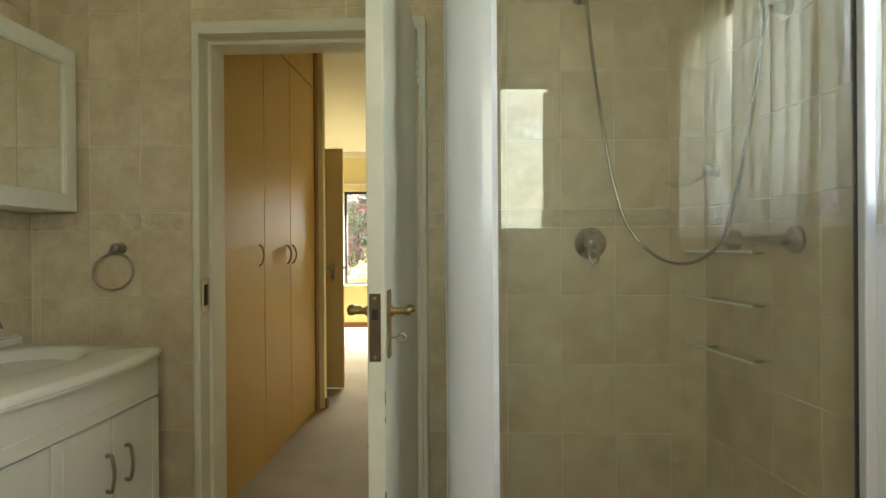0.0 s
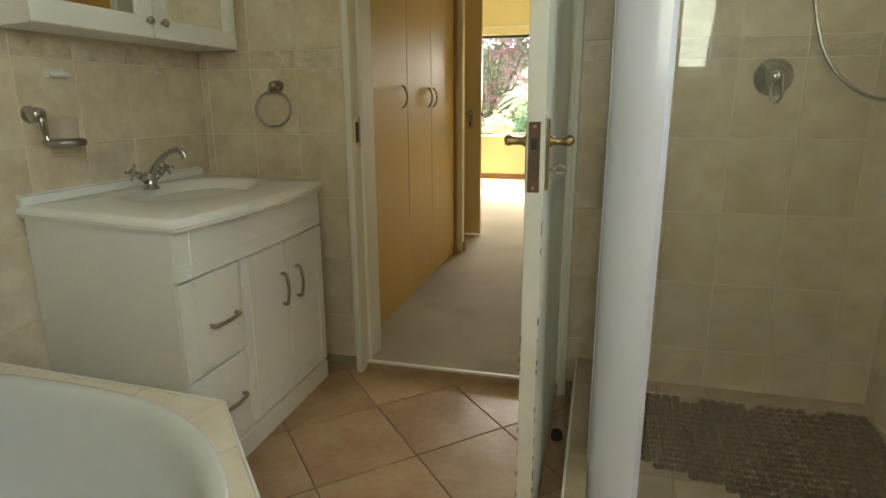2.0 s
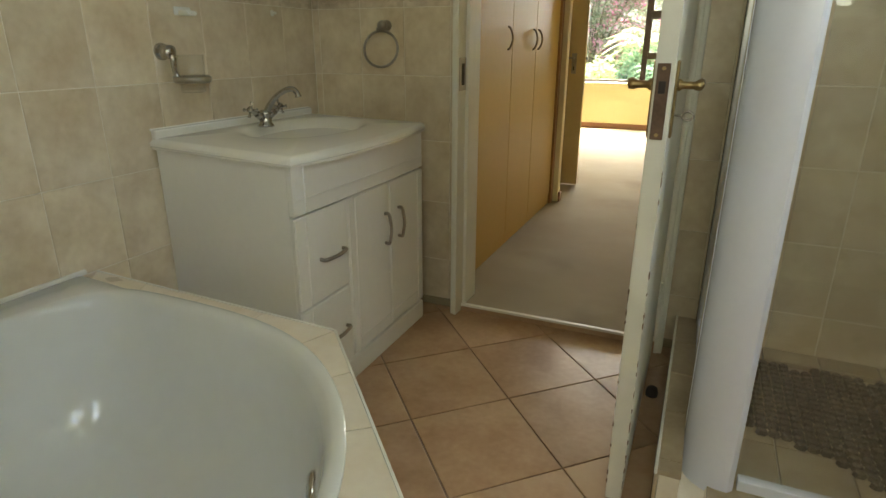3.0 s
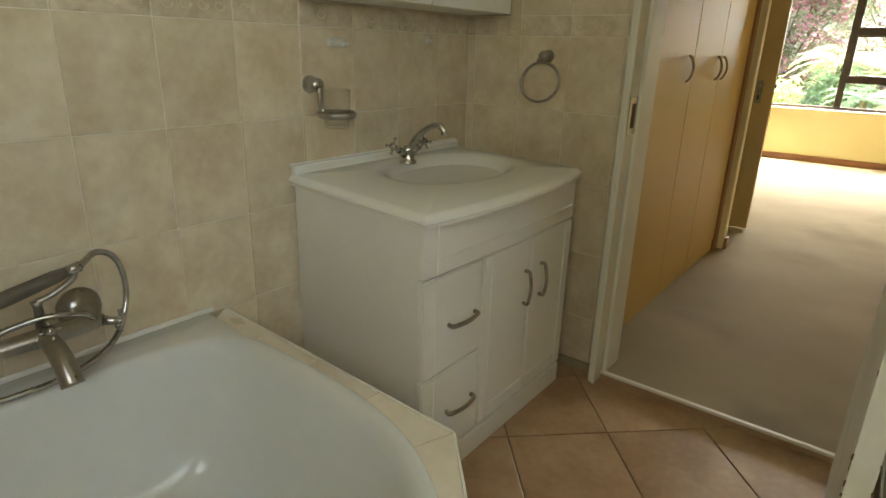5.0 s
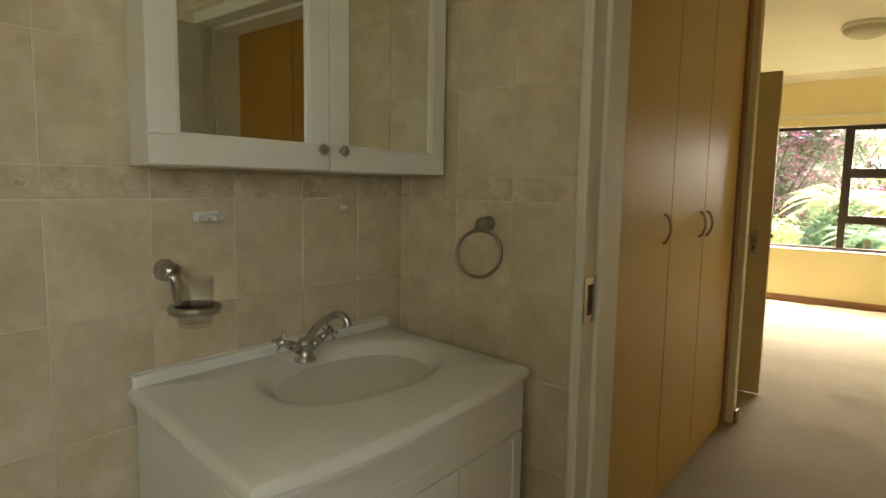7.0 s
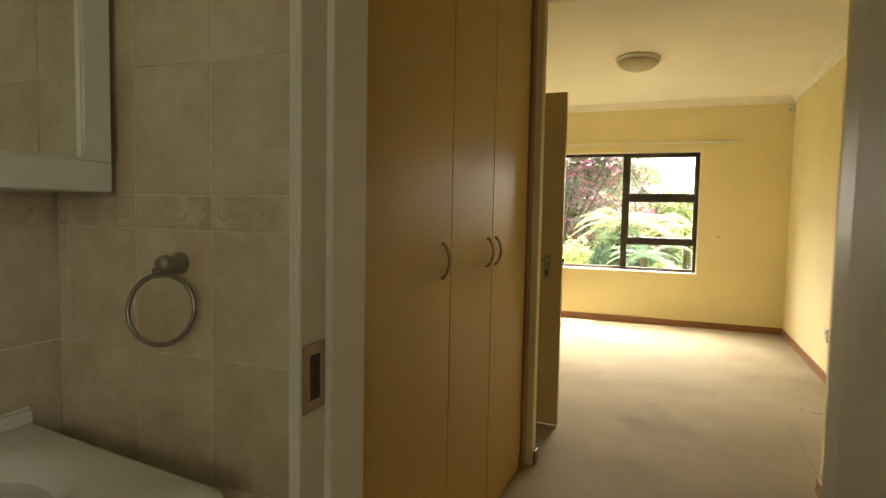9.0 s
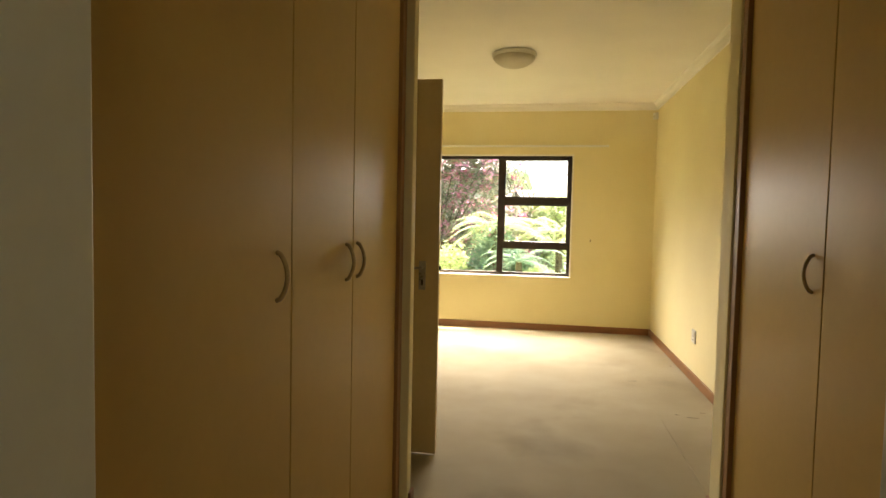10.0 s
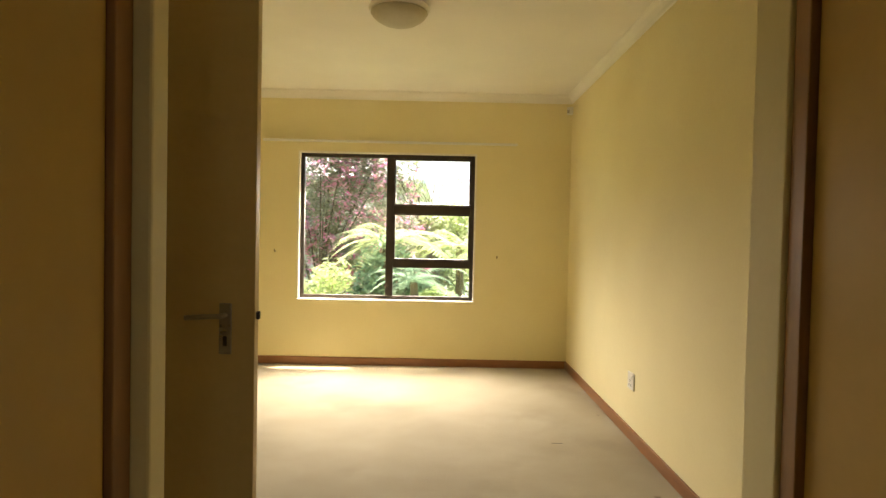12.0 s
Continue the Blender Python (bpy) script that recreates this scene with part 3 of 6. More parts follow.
def vanity():
    v = thing("vanity_unit", "white vanity cabinet with two drawers and two doors", "vanity cabinet", at=(0.3, -0.6, FLOOR_B))
    y0, y1, f = -0.985, -0.146, 0.603
    for nm, q in (("side_panel", (0.004, 0.584, y0, y0 + 0.016, FLOOR_B, 0.790)), ("side_panel", (0.004, 0.584, y1 - 0.016, y1, FLOOR_B, 0.790)),
                  ("back_panel", (0.004, 0.012, y0 + 0.017, y1 - 0.017, 0.02, 0.790)), ("bottom_panel", (0.013, 0.584, y0 + 0.017, y1 - 0.017, 0.03, 0.046))):
        part(nm, shear(box(*q, 0.001, 1)), M_VANITY, v)

    def panel(name, ya, yb, za, zb, grooves, curved=False):
        bm = bmesh.new()
        n = 14 if curved else 1
        ys = [ya + (yb - ya) * k / n for k in range(n + 1)]
        fr = [f + ((bow(y) - 0.605) * 0.6 if curved else 0) for y in ys]
        for (a, fa), (b, fb) in zip(zip(ys, fr), zip(ys[1:], fr[1:])):
            q = [bm.verts.new(c) for c in ((0.585, a, za), (0.585, b, za), (fb, b, za), (fa, a, za), (0.585, a, zb), (0.585, b, zb), (fb, b, zb), (fa, a, zb))]
            for idx in ((0, 1, 2, 3), (7, 6, 5, 4), (3, 2, 6, 7), (1, 0, 4, 5)) + (((0, 3, 7, 4),) if a == ya else ()) + (((2, 1, 5, 6),) if b == yb else ()):
                bm.faces.new([q[i] for i in idx])
        bmesh.ops.remove_doubles(bm, verts=bm.verts[:], dist=1e-5)
        bmesh.ops.recalc_face_normals(bm, faces=bm.faces[:])
        if not curved:
            bmesh.ops.bevel(bm, geom=[e for e in bm.edges if all(w.co.x > f - 1e-4 for w in e.verts)], offset=0.004, segments=2, affect="EDGES")
        ob = part(name, shear(bm), M_VANITY, v)
        for (ga, gb, gc, gd) in grooves:
            part("moulding", shear(box(f - 0.001 + (0.012 if curved else 0), f + 0.0035 + (0.021 if curved else 0), ga, gb, gc, gd, 0.001, 1)), M_VANITY, ob)
        return ob

    g = 0.006
    top = part("apron", shear(prism([(0.586, y0)] + [(f + (bow(y0 + (y1 - y0) * k / 20) - 0.605) * 0.25, y0 + (y1 - y0) * k / 20) for k in range(21)] + [(0.586, y1)], 0.647, 0.790)), M_VANITY, v)
    rail = [(f + (bow(y0 + (y1 - y0) * k / 20) - 0.605) * 0.25 + 0.001, y0 + (y1 - y0) * k / 20) for k in range(21)]
    part("moulding", shear(prism([(x - 0.004, y) for x, y in rail] + [(x + 0.0015, y) for x, y in reversed(rail)], 0.686, 0.692)), M_VANITY, top)
    part("moulding", shear(box(f, f + 0.008, y0 + 0.052, y0 + 0.057, 0.648, 0.787, 0.001, 1)), M_VANITY, top)
    yd, ym = -0.704, -0.422
    d1 = panel("drawer_front", y0, yd - g, 0.345, 0.637, [(y0 + 0.052, y0 + 0.057, 0.350, 0.634)])
    d2 = panel("drawer_front", y0, yd - g, 0.058, 0.337, [(y0 + 0.052, y0 + 0.057, 0.062, 0.334)])
    c1 = panel("door_front", yd, ym - g, 0.058, 0.638, [(yd + 0.040, yd + 0.045, 0.062, 0.634), (yd + 0.045, ym - 0.006, 0.108, 0.113)])
    c2 = panel("door_front", ym, y1, 0.058, 0.638, [(y1 - 0.045, y1 - 0.040, 0.062, 0.634), (ym + 0.004, y1 - 0.045, 0.108, 0.113)])
    part("plinth", shear(box(0.585, f + 0.002, y0 + 0.01, y1, FLOOR_B, 0.050, 0.004)), M_VANITY, v)

    def pull(owner, a, b):
        a, b = Vector(a), Vector(b)
        o = Vector((0.026, 0, 0))
        pts = curve_points([a, a + o * 0.7, a.lerp(b, 0.25) + o, a.lerp(b, 0.5) + o * 1.12, a.lerp(b, 0.75) + o, b + o * 0.7, b], 4)
        part("handle", shear(tube(pts, 0.0064, 8)), M_STEEL, owner, "bowed chrome pull handle", smooth=True)

    pull(d1, (f, -0.872, 0.482), (f, -0.750, 0.482))
    pull(d2, (f, -0.872, 0.200), (f, -0.750, 0.200))
    pull(c1, (f, -0.462, 0.412), (f, -0.462, 0.525))
    pull(c2, (f, -0.358, 0.412), (f, -0.358, 0.525))
    return v


vanity()


def basin_top():
    b = thing("vanity_basin", "white ceramic basin top with a bowed front and sunken bowl", "basin", at=(0.3, -0.6, 0.775))
    n = 36
    y0, y1 = -1.000, -0.145
    outline = [(0.002, y0)] + [(bow(y0 + (y1 - y0) * k / n) + 0.012, y0 + (y1 - y0) * k / n) for k in range(n + 1)] + [(0.002, y1)]
    ctr = Vector((0.275, -0.500))

    def bowl(a, s):
        c, d = math.cos(a), math.sin(a)
        rx, ry = 0.195 * s, 0.275 * s
        return ctr.x + rx * math.copysign(abs(c) ** 0.9, c), ctr.y + ry * math.copysign(abs(d) ** 0.9, d)

    m = 72
    bm = bmesh.new()

    def edge_point(a):
        """Where a line from the bowl's centre meets the outline."""
        d = Vector((math.cos(a) * 0.195, math.sin(a) * 0.275)).normalized()
        best = 9
        for p, q in zip(outline, outline[1:] + outline[:1]):
            p, q = Vector(p), Vector(q)
            e = q - p
            den = d.x * e.y - d.y * e.x
            if abs(den) < 1e-9:
                continue
            w = p - ctr
            t, u = (w.x * e.y - w.y * e.x) / den, (w.x * d.y - w.y * d.x) / den
            if t > 0 and -1e-6 <= u <= 1 + 1e-6:
                best = min(best, t)
        return ctr + d * best

    ang = sorted([2 * math.pi * k / m for k in range(m)] + [math.atan2((y - ctr.y) / 0.275, (x - ctr.x) / 0.195) % (2 * math.pi) for x, y in (outline[0], outline[1], outline[-2], outline[-1])])
    m = len(ang)
    levels = [(0.0, 0.790, "o"), (0.0, 0.798, "o"), (0.004, 0.801, "o"), (0.004, 0.810, "o"), (0.0, 0.815, "o"), (0.006, 0.822, "i"), (0.016, 0.8255, "i")]
    rings = []
    for off, z, kind in levels:
        ring = []
        for a in ang:
            e = edge_point(a)
            out = (e - ctr).normalized()
            s = off if kind == "o" else -off
            ring.append(bm.verts.new((e.x + out.x * s, e.y + out.y * s, z)))
        rings.append(ring)
    for s, z in ((1.13, 0.8255), (1.06, 0.8247), (1.01, 0.8215), (0.96, 0.8150), (0.90, 0.8035), (0.82, 0.7840), (0.70, 0.7560), (0.54, 0.7300), (0.34, 0.7130), (0.10, 0.706)):
        rings.append([bm.verts.new((*bowl(a, s), z)) for a in ang])
    for p, q in zip(rings, rings[1:]):
        for k in range(m):
            bm.faces.new((p[k], p[(k + 1) % m], q[(k + 1) % m], q[k]))
    bm.faces.new(rings[-1])
    bm.faces.new(list(reversed(rings[0])))
    bmesh.ops.recalc_face_normals(bm, faces=bm.faces[:])
    part("counter", shear(bm), M_BASIN, b, smooth=True).data.set_sharp_from_angle(angle=radians(38))
    part("upstand", shear(box(0.002, 0.026, y0 + 0.004, y1 - 0.004, 0.820, 0.852, 0.006, 3)), M_BASIN, b)
    part("sealant", shear(box(0.001, 0.007, y0 + 0.002, y1 - 0.002, 0.848, 0.856, 0.002, 1)), M_SILICONE, b)
    bm = lathe([(0.024, 0.0), (0.024, 0.003), (0.018, 0.004), (0.016, 0.001)], 24)
    bm.transform(Matrix.Translation((0.275, -0.500 + 0.003, 0.706)))
    part("drain", shear(bm), M_CHROME, b, smooth=True)


basin_top()


def cross_handle(owner, base, way, r=0.029, name="cross_handle"):
    """A four-armed tap handle on a stem."""
    way = Vector(way).normalized()
    side = way.orthogonal().normalized()
    side2 = way.cross(side)
    base = Vector(base)
    bm = tube([base, base + way * 0.016, base + way * 0.03, base + way * 0.042], 0.009, 12, radii=[0.013, 0.010, 0.009, 0.012])
    for k in range(4):
        a = math.pi / 4 + k * math.pi / 2
        d = math.cos(a) * side + math.sin(a) * side2
        merge(bm, tube([base + way * 0.036, base + way * 0.036 + d * r * 0.7, base + way * 0.036 + d * r], 0.004, 8, radii=[0.004, 0.0035, 0.006]))
    part(name, bm, M_CHROME, owner, smooth=True)


def basin_tap():
    t = thing("basin_mixer_tap", "worn chrome basin mixer with two cross handles", "tap", at=(0.135, -0.555, 0.825))
    o = Vector((0.135, -0.555, 0.825))
    bm = lathe([(0.030, 0), (0.030, 0.006), (0.022, 0.014), (0.020, 0.040), (0.023, 0.048), (0.016, 0.060)], 20)
    bm.transform(Matrix.Translation(o))
    part("base", bm, M_CHROME, t, smooth=True)
    pts = curve_points([o + Vector(p) for p in ((0, 0, 0.035), (0.016, 0.005, 0.070), (0.044, 0.013, 0.106), (0.080, 0.024, 0.131), (0.108, 0.033, 0.137), (0.124, 0.038, 0.124), (0.128, 0.039, 0.108))], 6)
    part("spout", tube(pts, 0.010, 12, radii=[0.0135 - 0.0035 * min(1, i / 14) + 0.002 * (i > len(pts) - 4) for i in range(len(pts))]), M_CHROME, t, smooth=True)
    for s in (-1, 1):
        a = o + Vector((0.0, s * 0.018, 0.032))
        b = o + Vector((0.004, s * 0.050, 0.052))
        part("valve_arm", tube([a, b], 0.013, 12), M_CHROME, t, smooth=True)
        cross_handle(t, b, (0.05, s * 0.9, 0.45))


basin_tap()


def mirror_cabinet():
    c = thing("mirror_cabinet", "white framed wall cabinet with two mirrored doors", "mirror cabinet", at=(0.1, -0.5, 1.345))
    y0, y1, z0, z1, d = -0.968, -0.034, 1.338, 1.975, 0.188
    ym = (y0 + y1) / 2 - 0.005

    def sh(bm):
        for v in bm.verts:
            v.co.y -= 0.20 * (v.co.x - 0.10)
        return bm

    part("carcass", sh(box(0.001, d, y0 + 0.012, y1 - 0.01, z0, z1, 0.002)), M_VANITY, c)
    for a, b, hy in ((y0, ym - 0.0015, -1), (ym + 0.0015, y1, 1)):
        w, f0, f1 = 0.062, d + 0.002, d + 0.020
        door = part("door", sh(box(f0 - 0.0015, f0 + 0.0015, a + 0.002, b - 0.002, z0 + 0.002, z1 - 0.002)), M_VANITY, c)
        for nm, q in (("bottom_rail", (a, b, z0, z0 + w)), ("top_rail", (a, b, z1 - w, z1)), ("stile", (a, a + w, z0 + w, z1 - w)), ("stile", (b - w, b, z0 + w, z1 - w))):
            part(nm, sh(box(f0, f1, *q, 0.003)), M_VANITY, door)
        for q in ((a + w, a + w + 0.006, z0 + w, z1 - w), (b - w - 0.006, b - w, z0 + w, z1 - w), (a + w, b - w, z0 + w, z0 + w + 0.006), (a + w, b - w, z1 - w - 0.006, z1 - w)):
            part("bead", sh(box(f0 + 0.006, f1 - 0.004, *q, 0.001, 1)), M_VANITY, door)
        part("mirror", sh(box(f0 + 0.002, f0 + 0.007, a + w - 0.008, b - w + 0.008, z0 + w - 0.008, z1 - w + 0.008)), M_MIRROR, door, "mirror glass in a white frame")
        ky = b - 0.030 if hy < 0 else a + 0.036
        bm = lathe([(0.007, 0), (0.006, 0.008), (0.013, 0.014), (0.015, 0.020), (0.011, 0.027), (0.003, 0.029)], 16)
        bm.transform(Matrix.Translation((f1, ky, z0 + 0.052)) @ Matrix.Rotation(radians(90), 4, "Y"))
        part("knob", sh(bm), M_CHROME, door, "round chrome knob", smooth=True)


mirror_cabinet()


def towel_ring():
    t = thing("towel_ring", "satin chrome towel ring on a round wall mount", "towel ring", at=(0.372, WALL_B, 1.19))
    bm = lathe([(0.023, 0), (0.023, 0.007), (0.017, 0.011), (0.013, 0.022), (0.018, 0.030), (0.020, 0.041), (0.016, 0.052), (0.005, 0.056)], 24)
    bm.transform(Matrix.Translation((0.372, WALL_B - 0.001, 1.192)) @ Matrix.Rotation(radians(90), 4, "X"))
    part("mount", bm, M_STEEL, t, smooth=True)
    cx, cy, cz, r = 0.369, WALL_B - 0.050, 1.100, 0.071
    ring = [2 * math.pi * k / 44 for k in range(44)]
    pts = [(cx + 0.96 * r * math.cos(a), cy + 0.28 * r * math.cos(a) + 0.008 * math.sin(a), cz + r * math.sin(a)) for a in ring]
    part("ring", tube(pts, 0.0052, 10, closed=True), M_STEEL, t, smooth=True)
    part("clamp", tube([(0.352, WALL_B - 0.052, 1.176), (0.372, WALL_B - 0.043, 1.182), (0.390, WALL_B - 0.033, 1.176)], 0.010, 12, radii=[0.007, 0.011, 0.007]), M_STEEL, t, smooth=True)


towel_ring()


def tumbler_holder():
    t = thing("tumbler_holder", "chrome wall holder with a glass tumbler", "tumbler holder", at=(0.0, -0.86, 1.08))
    bm = lathe([(0.027, 0), (0.027, 0.006), (0.022, 0.010), (0.018, 0.024), (0.022, 0.032), (0.020, 0.046), (0.006, 0.050)], 22)
    bm.transform(Matrix.Translation((0.001, -0.868, 1.092)) @ Matrix.Rotation(radians(90), 4, "Y"))
    part("mount", bm, M_CHROME, t, smooth=True)
    pts = curve_points([(0.038, -0.868, 1.090), (0.046, -0.866, 1.070), (0.046, -0.862, 1.030), (0.052, -0.858, 1.012)], 6)
    part("arm", tube(pts, 0.009, 10), M_CHROME, t, smooth=True)
    c = Vector((0.098, -0.845))
    bm = lathe([(0.0445, 0.998), (0.052, 0.996), (0.058, 1.000), (0.0605, 1.008), (0.059, 1.015), (0.0545, 1.018), (0.047, 1.016), (0.0445, 1.010)], 36)
    bmesh.ops.delete(bm, geom=[f for f in bm.faces if len(f.verts) > 8], context="FACES")
    bm.transform(Matrix.Translation((c.x, c.y, 0)))
    part("ring", bm, M_STEEL, t, "satin chrome ring that carries the tumbler", smooth=True)
    bm = lathe([(0.030, 0.966), (0.036, 0.968), (0.0385, 0.976), (0.0405, 1.006), (0.0435, 1.082), (0.0425, 1.083), (0.0410, 1.082), (0.0380, 1.006), (0.0350, 0.980), (0.030, 0.976)], 32)
    bm.transform(Matrix.Translation((c.x, c.y, 0)))
    cup = tagged(part("tumbler", bm, M_CUP, smooth=True), "clear glass tumbler in a chrome wall holder", "tumbler")
    cup.visible_shadow = False
    return cup


tumbler_holder()


def soap_clip():
    s = thing("wall_clip", "small white ceramic clip stuck on the tiled wall", "wall clip", at=(0.0, -0.76, 1.215))
    part("plate", box(0.0005, 0.007, -0.795, -0.725, 1.205, 1.232, 0.003), M_PLASTIC, s)
    bm = bmesh.new()
    for k in range(3):
        c = lathe([(0.008, 0), (0.009, 0.016), (0.006, 0.028), (0.001, 0.030)], 12)
        c.transform(Matrix.Translation((0.006, -0.772 + k * 0.020, 1.213)) @ Matrix.Rotation(radians(90), 4, "Y"))
        merge(bm, c)
    part("pegs", bm, M_PLASTIC, s, smooth=True)


soap_clip()
hook = thing("wall_hook", "small clear plastic hook on the tiled wall", "hook", at=(0.0, -0.30, 1.235))
bm = lathe([(0.012, 0), (0.011, 0.003), (0.004, 0.005), (0.004, 0.014), (0.006, 0.018)], 14)
bm.transform(Matrix.Translation((0.001, -0.30, 1.235)) @ Matrix.Rotation(radians(90), 4, "Y"))
part("peg", bm, M_PLASTIC, hook, smooth=True)

# ---------------------------------------------------------------- bath
RIM = 0.455
BATH = [(0.0, -1.225), (0.885, -1.262), (1.300, -1.700), (1.300, BACK), (0.0, BACK)]


BATH_C = Vector((0.60, -2.0))
BATH_SIDES = [((1, 0), 0.64), ((-1, 0), 0.485), ((0, 1), 0.690), ((0, -1), 0.64), ((0.726, 0.688), 0.665)]


def bath_reach(d, grow=0.0, p=7.0):
    """How far the tub reaches from its centre towards d: flat sides with soft corners and a chamfer to the room."""
    return sum(max(0.0, (d.x * n[0] + d.y * n[1]) / (h + grow)) ** p for n, h in BATH_SIDES) ** (-1 / p)


def bath_outline(n=120):
    """The inner edge of the bath."""
    out = []
    for k in range(n):
        d = Vector((math.cos(2 * math.pi * k / n), math.sin(2 * math.pi * k / n)))
        out.append(BATH_C + d * bath_reach(d))
    return BATH_C, out


def bath_tub():
    b = thing("bathtub", "white acrylic bath sunk in a tiled surround", "bathtub", at=(0.62, -1.98, RIM))
    c, line = bath_outline(240)

    def flat_rim(p):
        """The outer edge of the rim: a narrow lip to the room, a wide shelf up to the two walls."""
        d = (p - c).normalized()
        lip = (p - c).length * 1.040
        wall = 9.0
        if d.x < 0:
            wall = min(wall, (c.x - 0.002) / -d.x)
        if d.y > 0:
            wall = min(wall, (-1.268 - 0.14 * max(0.0, c.x + d.x * lip) - c.y) / d.y)
        if d.y < 0:
            wall = min(wall, (c.y - BACK - 0.002) / -d.y)
        k = min(1.0, max(0.0, (-0.10 - d.x) / 0.30))
        k = k * k * (3 - 2 * k)
        return c + d * (lip + (max(wall, lip) - lip) * k)

    bm, rings = bmesh.new(), []
    edge = [flat_rim(p) for p in line]
    for drop in (0.003, 0.010):
        rings.append([bm.verts.new((p.x, p.y, RIM + drop)) for p in edge])
    rings.append([bm.verts.new((c.x + (p.x - c.x) * 0.996, c.y + (p.y - c.y) * 0.996, RIM + 0.0125)) for p in edge])
    for s, z in ((1.022, RIM + 0.0125), (1.006, RIM + 0.0115), (0.994, RIM + 0.006), (0.983, RIM - 0.006), (0.974, RIM - 0.026), (0.963, RIM - 0.065), (0.945, RIM - 0.13),
                 (0.92, RIM - 0.20), (0.87, RIM - 0.30), (0.78, RIM - 0.36), (0.60, RIM - 0.385), (0.30, RIM - 0.39), (0.05, RIM - 0.392)):
        rings.append([bm.verts.new((c.x + (p.x - c.x) * s, c.y + (p.y - c.y) * s, z)) for p in line])
    for p, q in zip(rings, rings[1:]):
        for k in range(len(p)):
            bm.faces.new((p[k], p[(k + 1) % len(p)], q[(k + 1) % len(p)], q[k]))
    bm.faces.new(rings[-1])
    bmesh.ops.recalc_face_normals(bm, faces=bm.faces[:])
    part("shell", bm, M_BATH, b, smooth=True)
    part("sealant", box(0.001, 0.012, BACK, -1.262, RIM + 0.008, RIM + 0.024, 0.004), M_SILICONE, b, "white sealant bead along the tiles")
    bm = lathe([(0.036, 0), (0.036, 0.006), (0.028, 0.012), (0.012, 0.014)], 24)
    bm.transform(Matrix.Translation((1.098, -1.655, 0.372)) @ Vector((-0.80, -0.57, 0.20)).to_track_quat("Z", "Y").to_matrix().to_4x4())
    part("overflow", bm, M_CHROME, b, "round chrome overflow cover", smooth=True)
    bm = lathe([(0.034, 0), (0.034, 0.004), (0.026, 0.007), (0.006, 0.006)], 24)
    bm.transform(Matrix.Translation((0.62, -1.9, RIM - 0.391)))
    part("drain", bm, M_CHROME, b, smooth=True)


bath_tub()


def bath_surround():
    s = thing("bath_surround", "tiled plinth and rim round the bath in beige and white tiles", "bath surround", at=(0.65, -2.0, FLOOR_B))
    c, line = bath_outline()
    part("core", prism([(x * 0.992, y if i in (3, 4) else y - 0.008) for i, (x, y) in enumerate(BATH)], FLOOR_B, 0.06), M_GROUT, s)
    # facing of the two free sides
    pts = [Vector(p) for p in BATH[:4]]
    for p, q in zip(pts, pts[1:]):
        d = (q - p).normalized()
        nrm = Vector((-d.y, d.x))
        length, n = (q - p).length, max(1, round((q - p).length / 0.2095))
        w = length / n
        for k in range(n):
            for z0, z1 in ((FLOOR_B, 0.17), (0.175, RIM - 0.012)):
                a, e = p + d * (k * w + 0.0015), p + d * ((k + 1) * w - 0.0015)
                part("tile", prism([(a - nrm * 0.0), (e - nrm * 0.0), (e - nrm * 0.010), (a - nrm * 0.010)], z0 + 0.001, z1, 0.001), M_TILE, s)
    # rim tiles between the outer edge and the curve of the tub
    for p, q in zip(pts, pts[1:]):
        d = (q - p).normalized()
        length, n = (q - p).length, max(1, round((q - p).length / 0.205))
        for k in range(n):
            a, e = p + d * (length * k / n), p + d * (length * (k + 1) / n)

            def inward(u):
                w = (u - c).normalized()
                return c + w * min((u - c).length - 0.01, bath_reach(w, 0.016))
            gap = d * 0.0015
            ia, ie = inward(a), inward(e)
            part("tile", prism([a + gap, e - gap, ie - gap, ia + gap], RIM - 0.012, RIM + 0.002, 0.001), M_RIM, s)
        part("edge_strip", prism([p + Vector((-d.y, d.x)) * 0.006, q + Vector((-d.y, d.x)) * 0.006, q, p], RIM - 0.014, RIM + 0.004, 0.001), M_PLASTIC, s, "white plastic tile edging")


bath_surround()


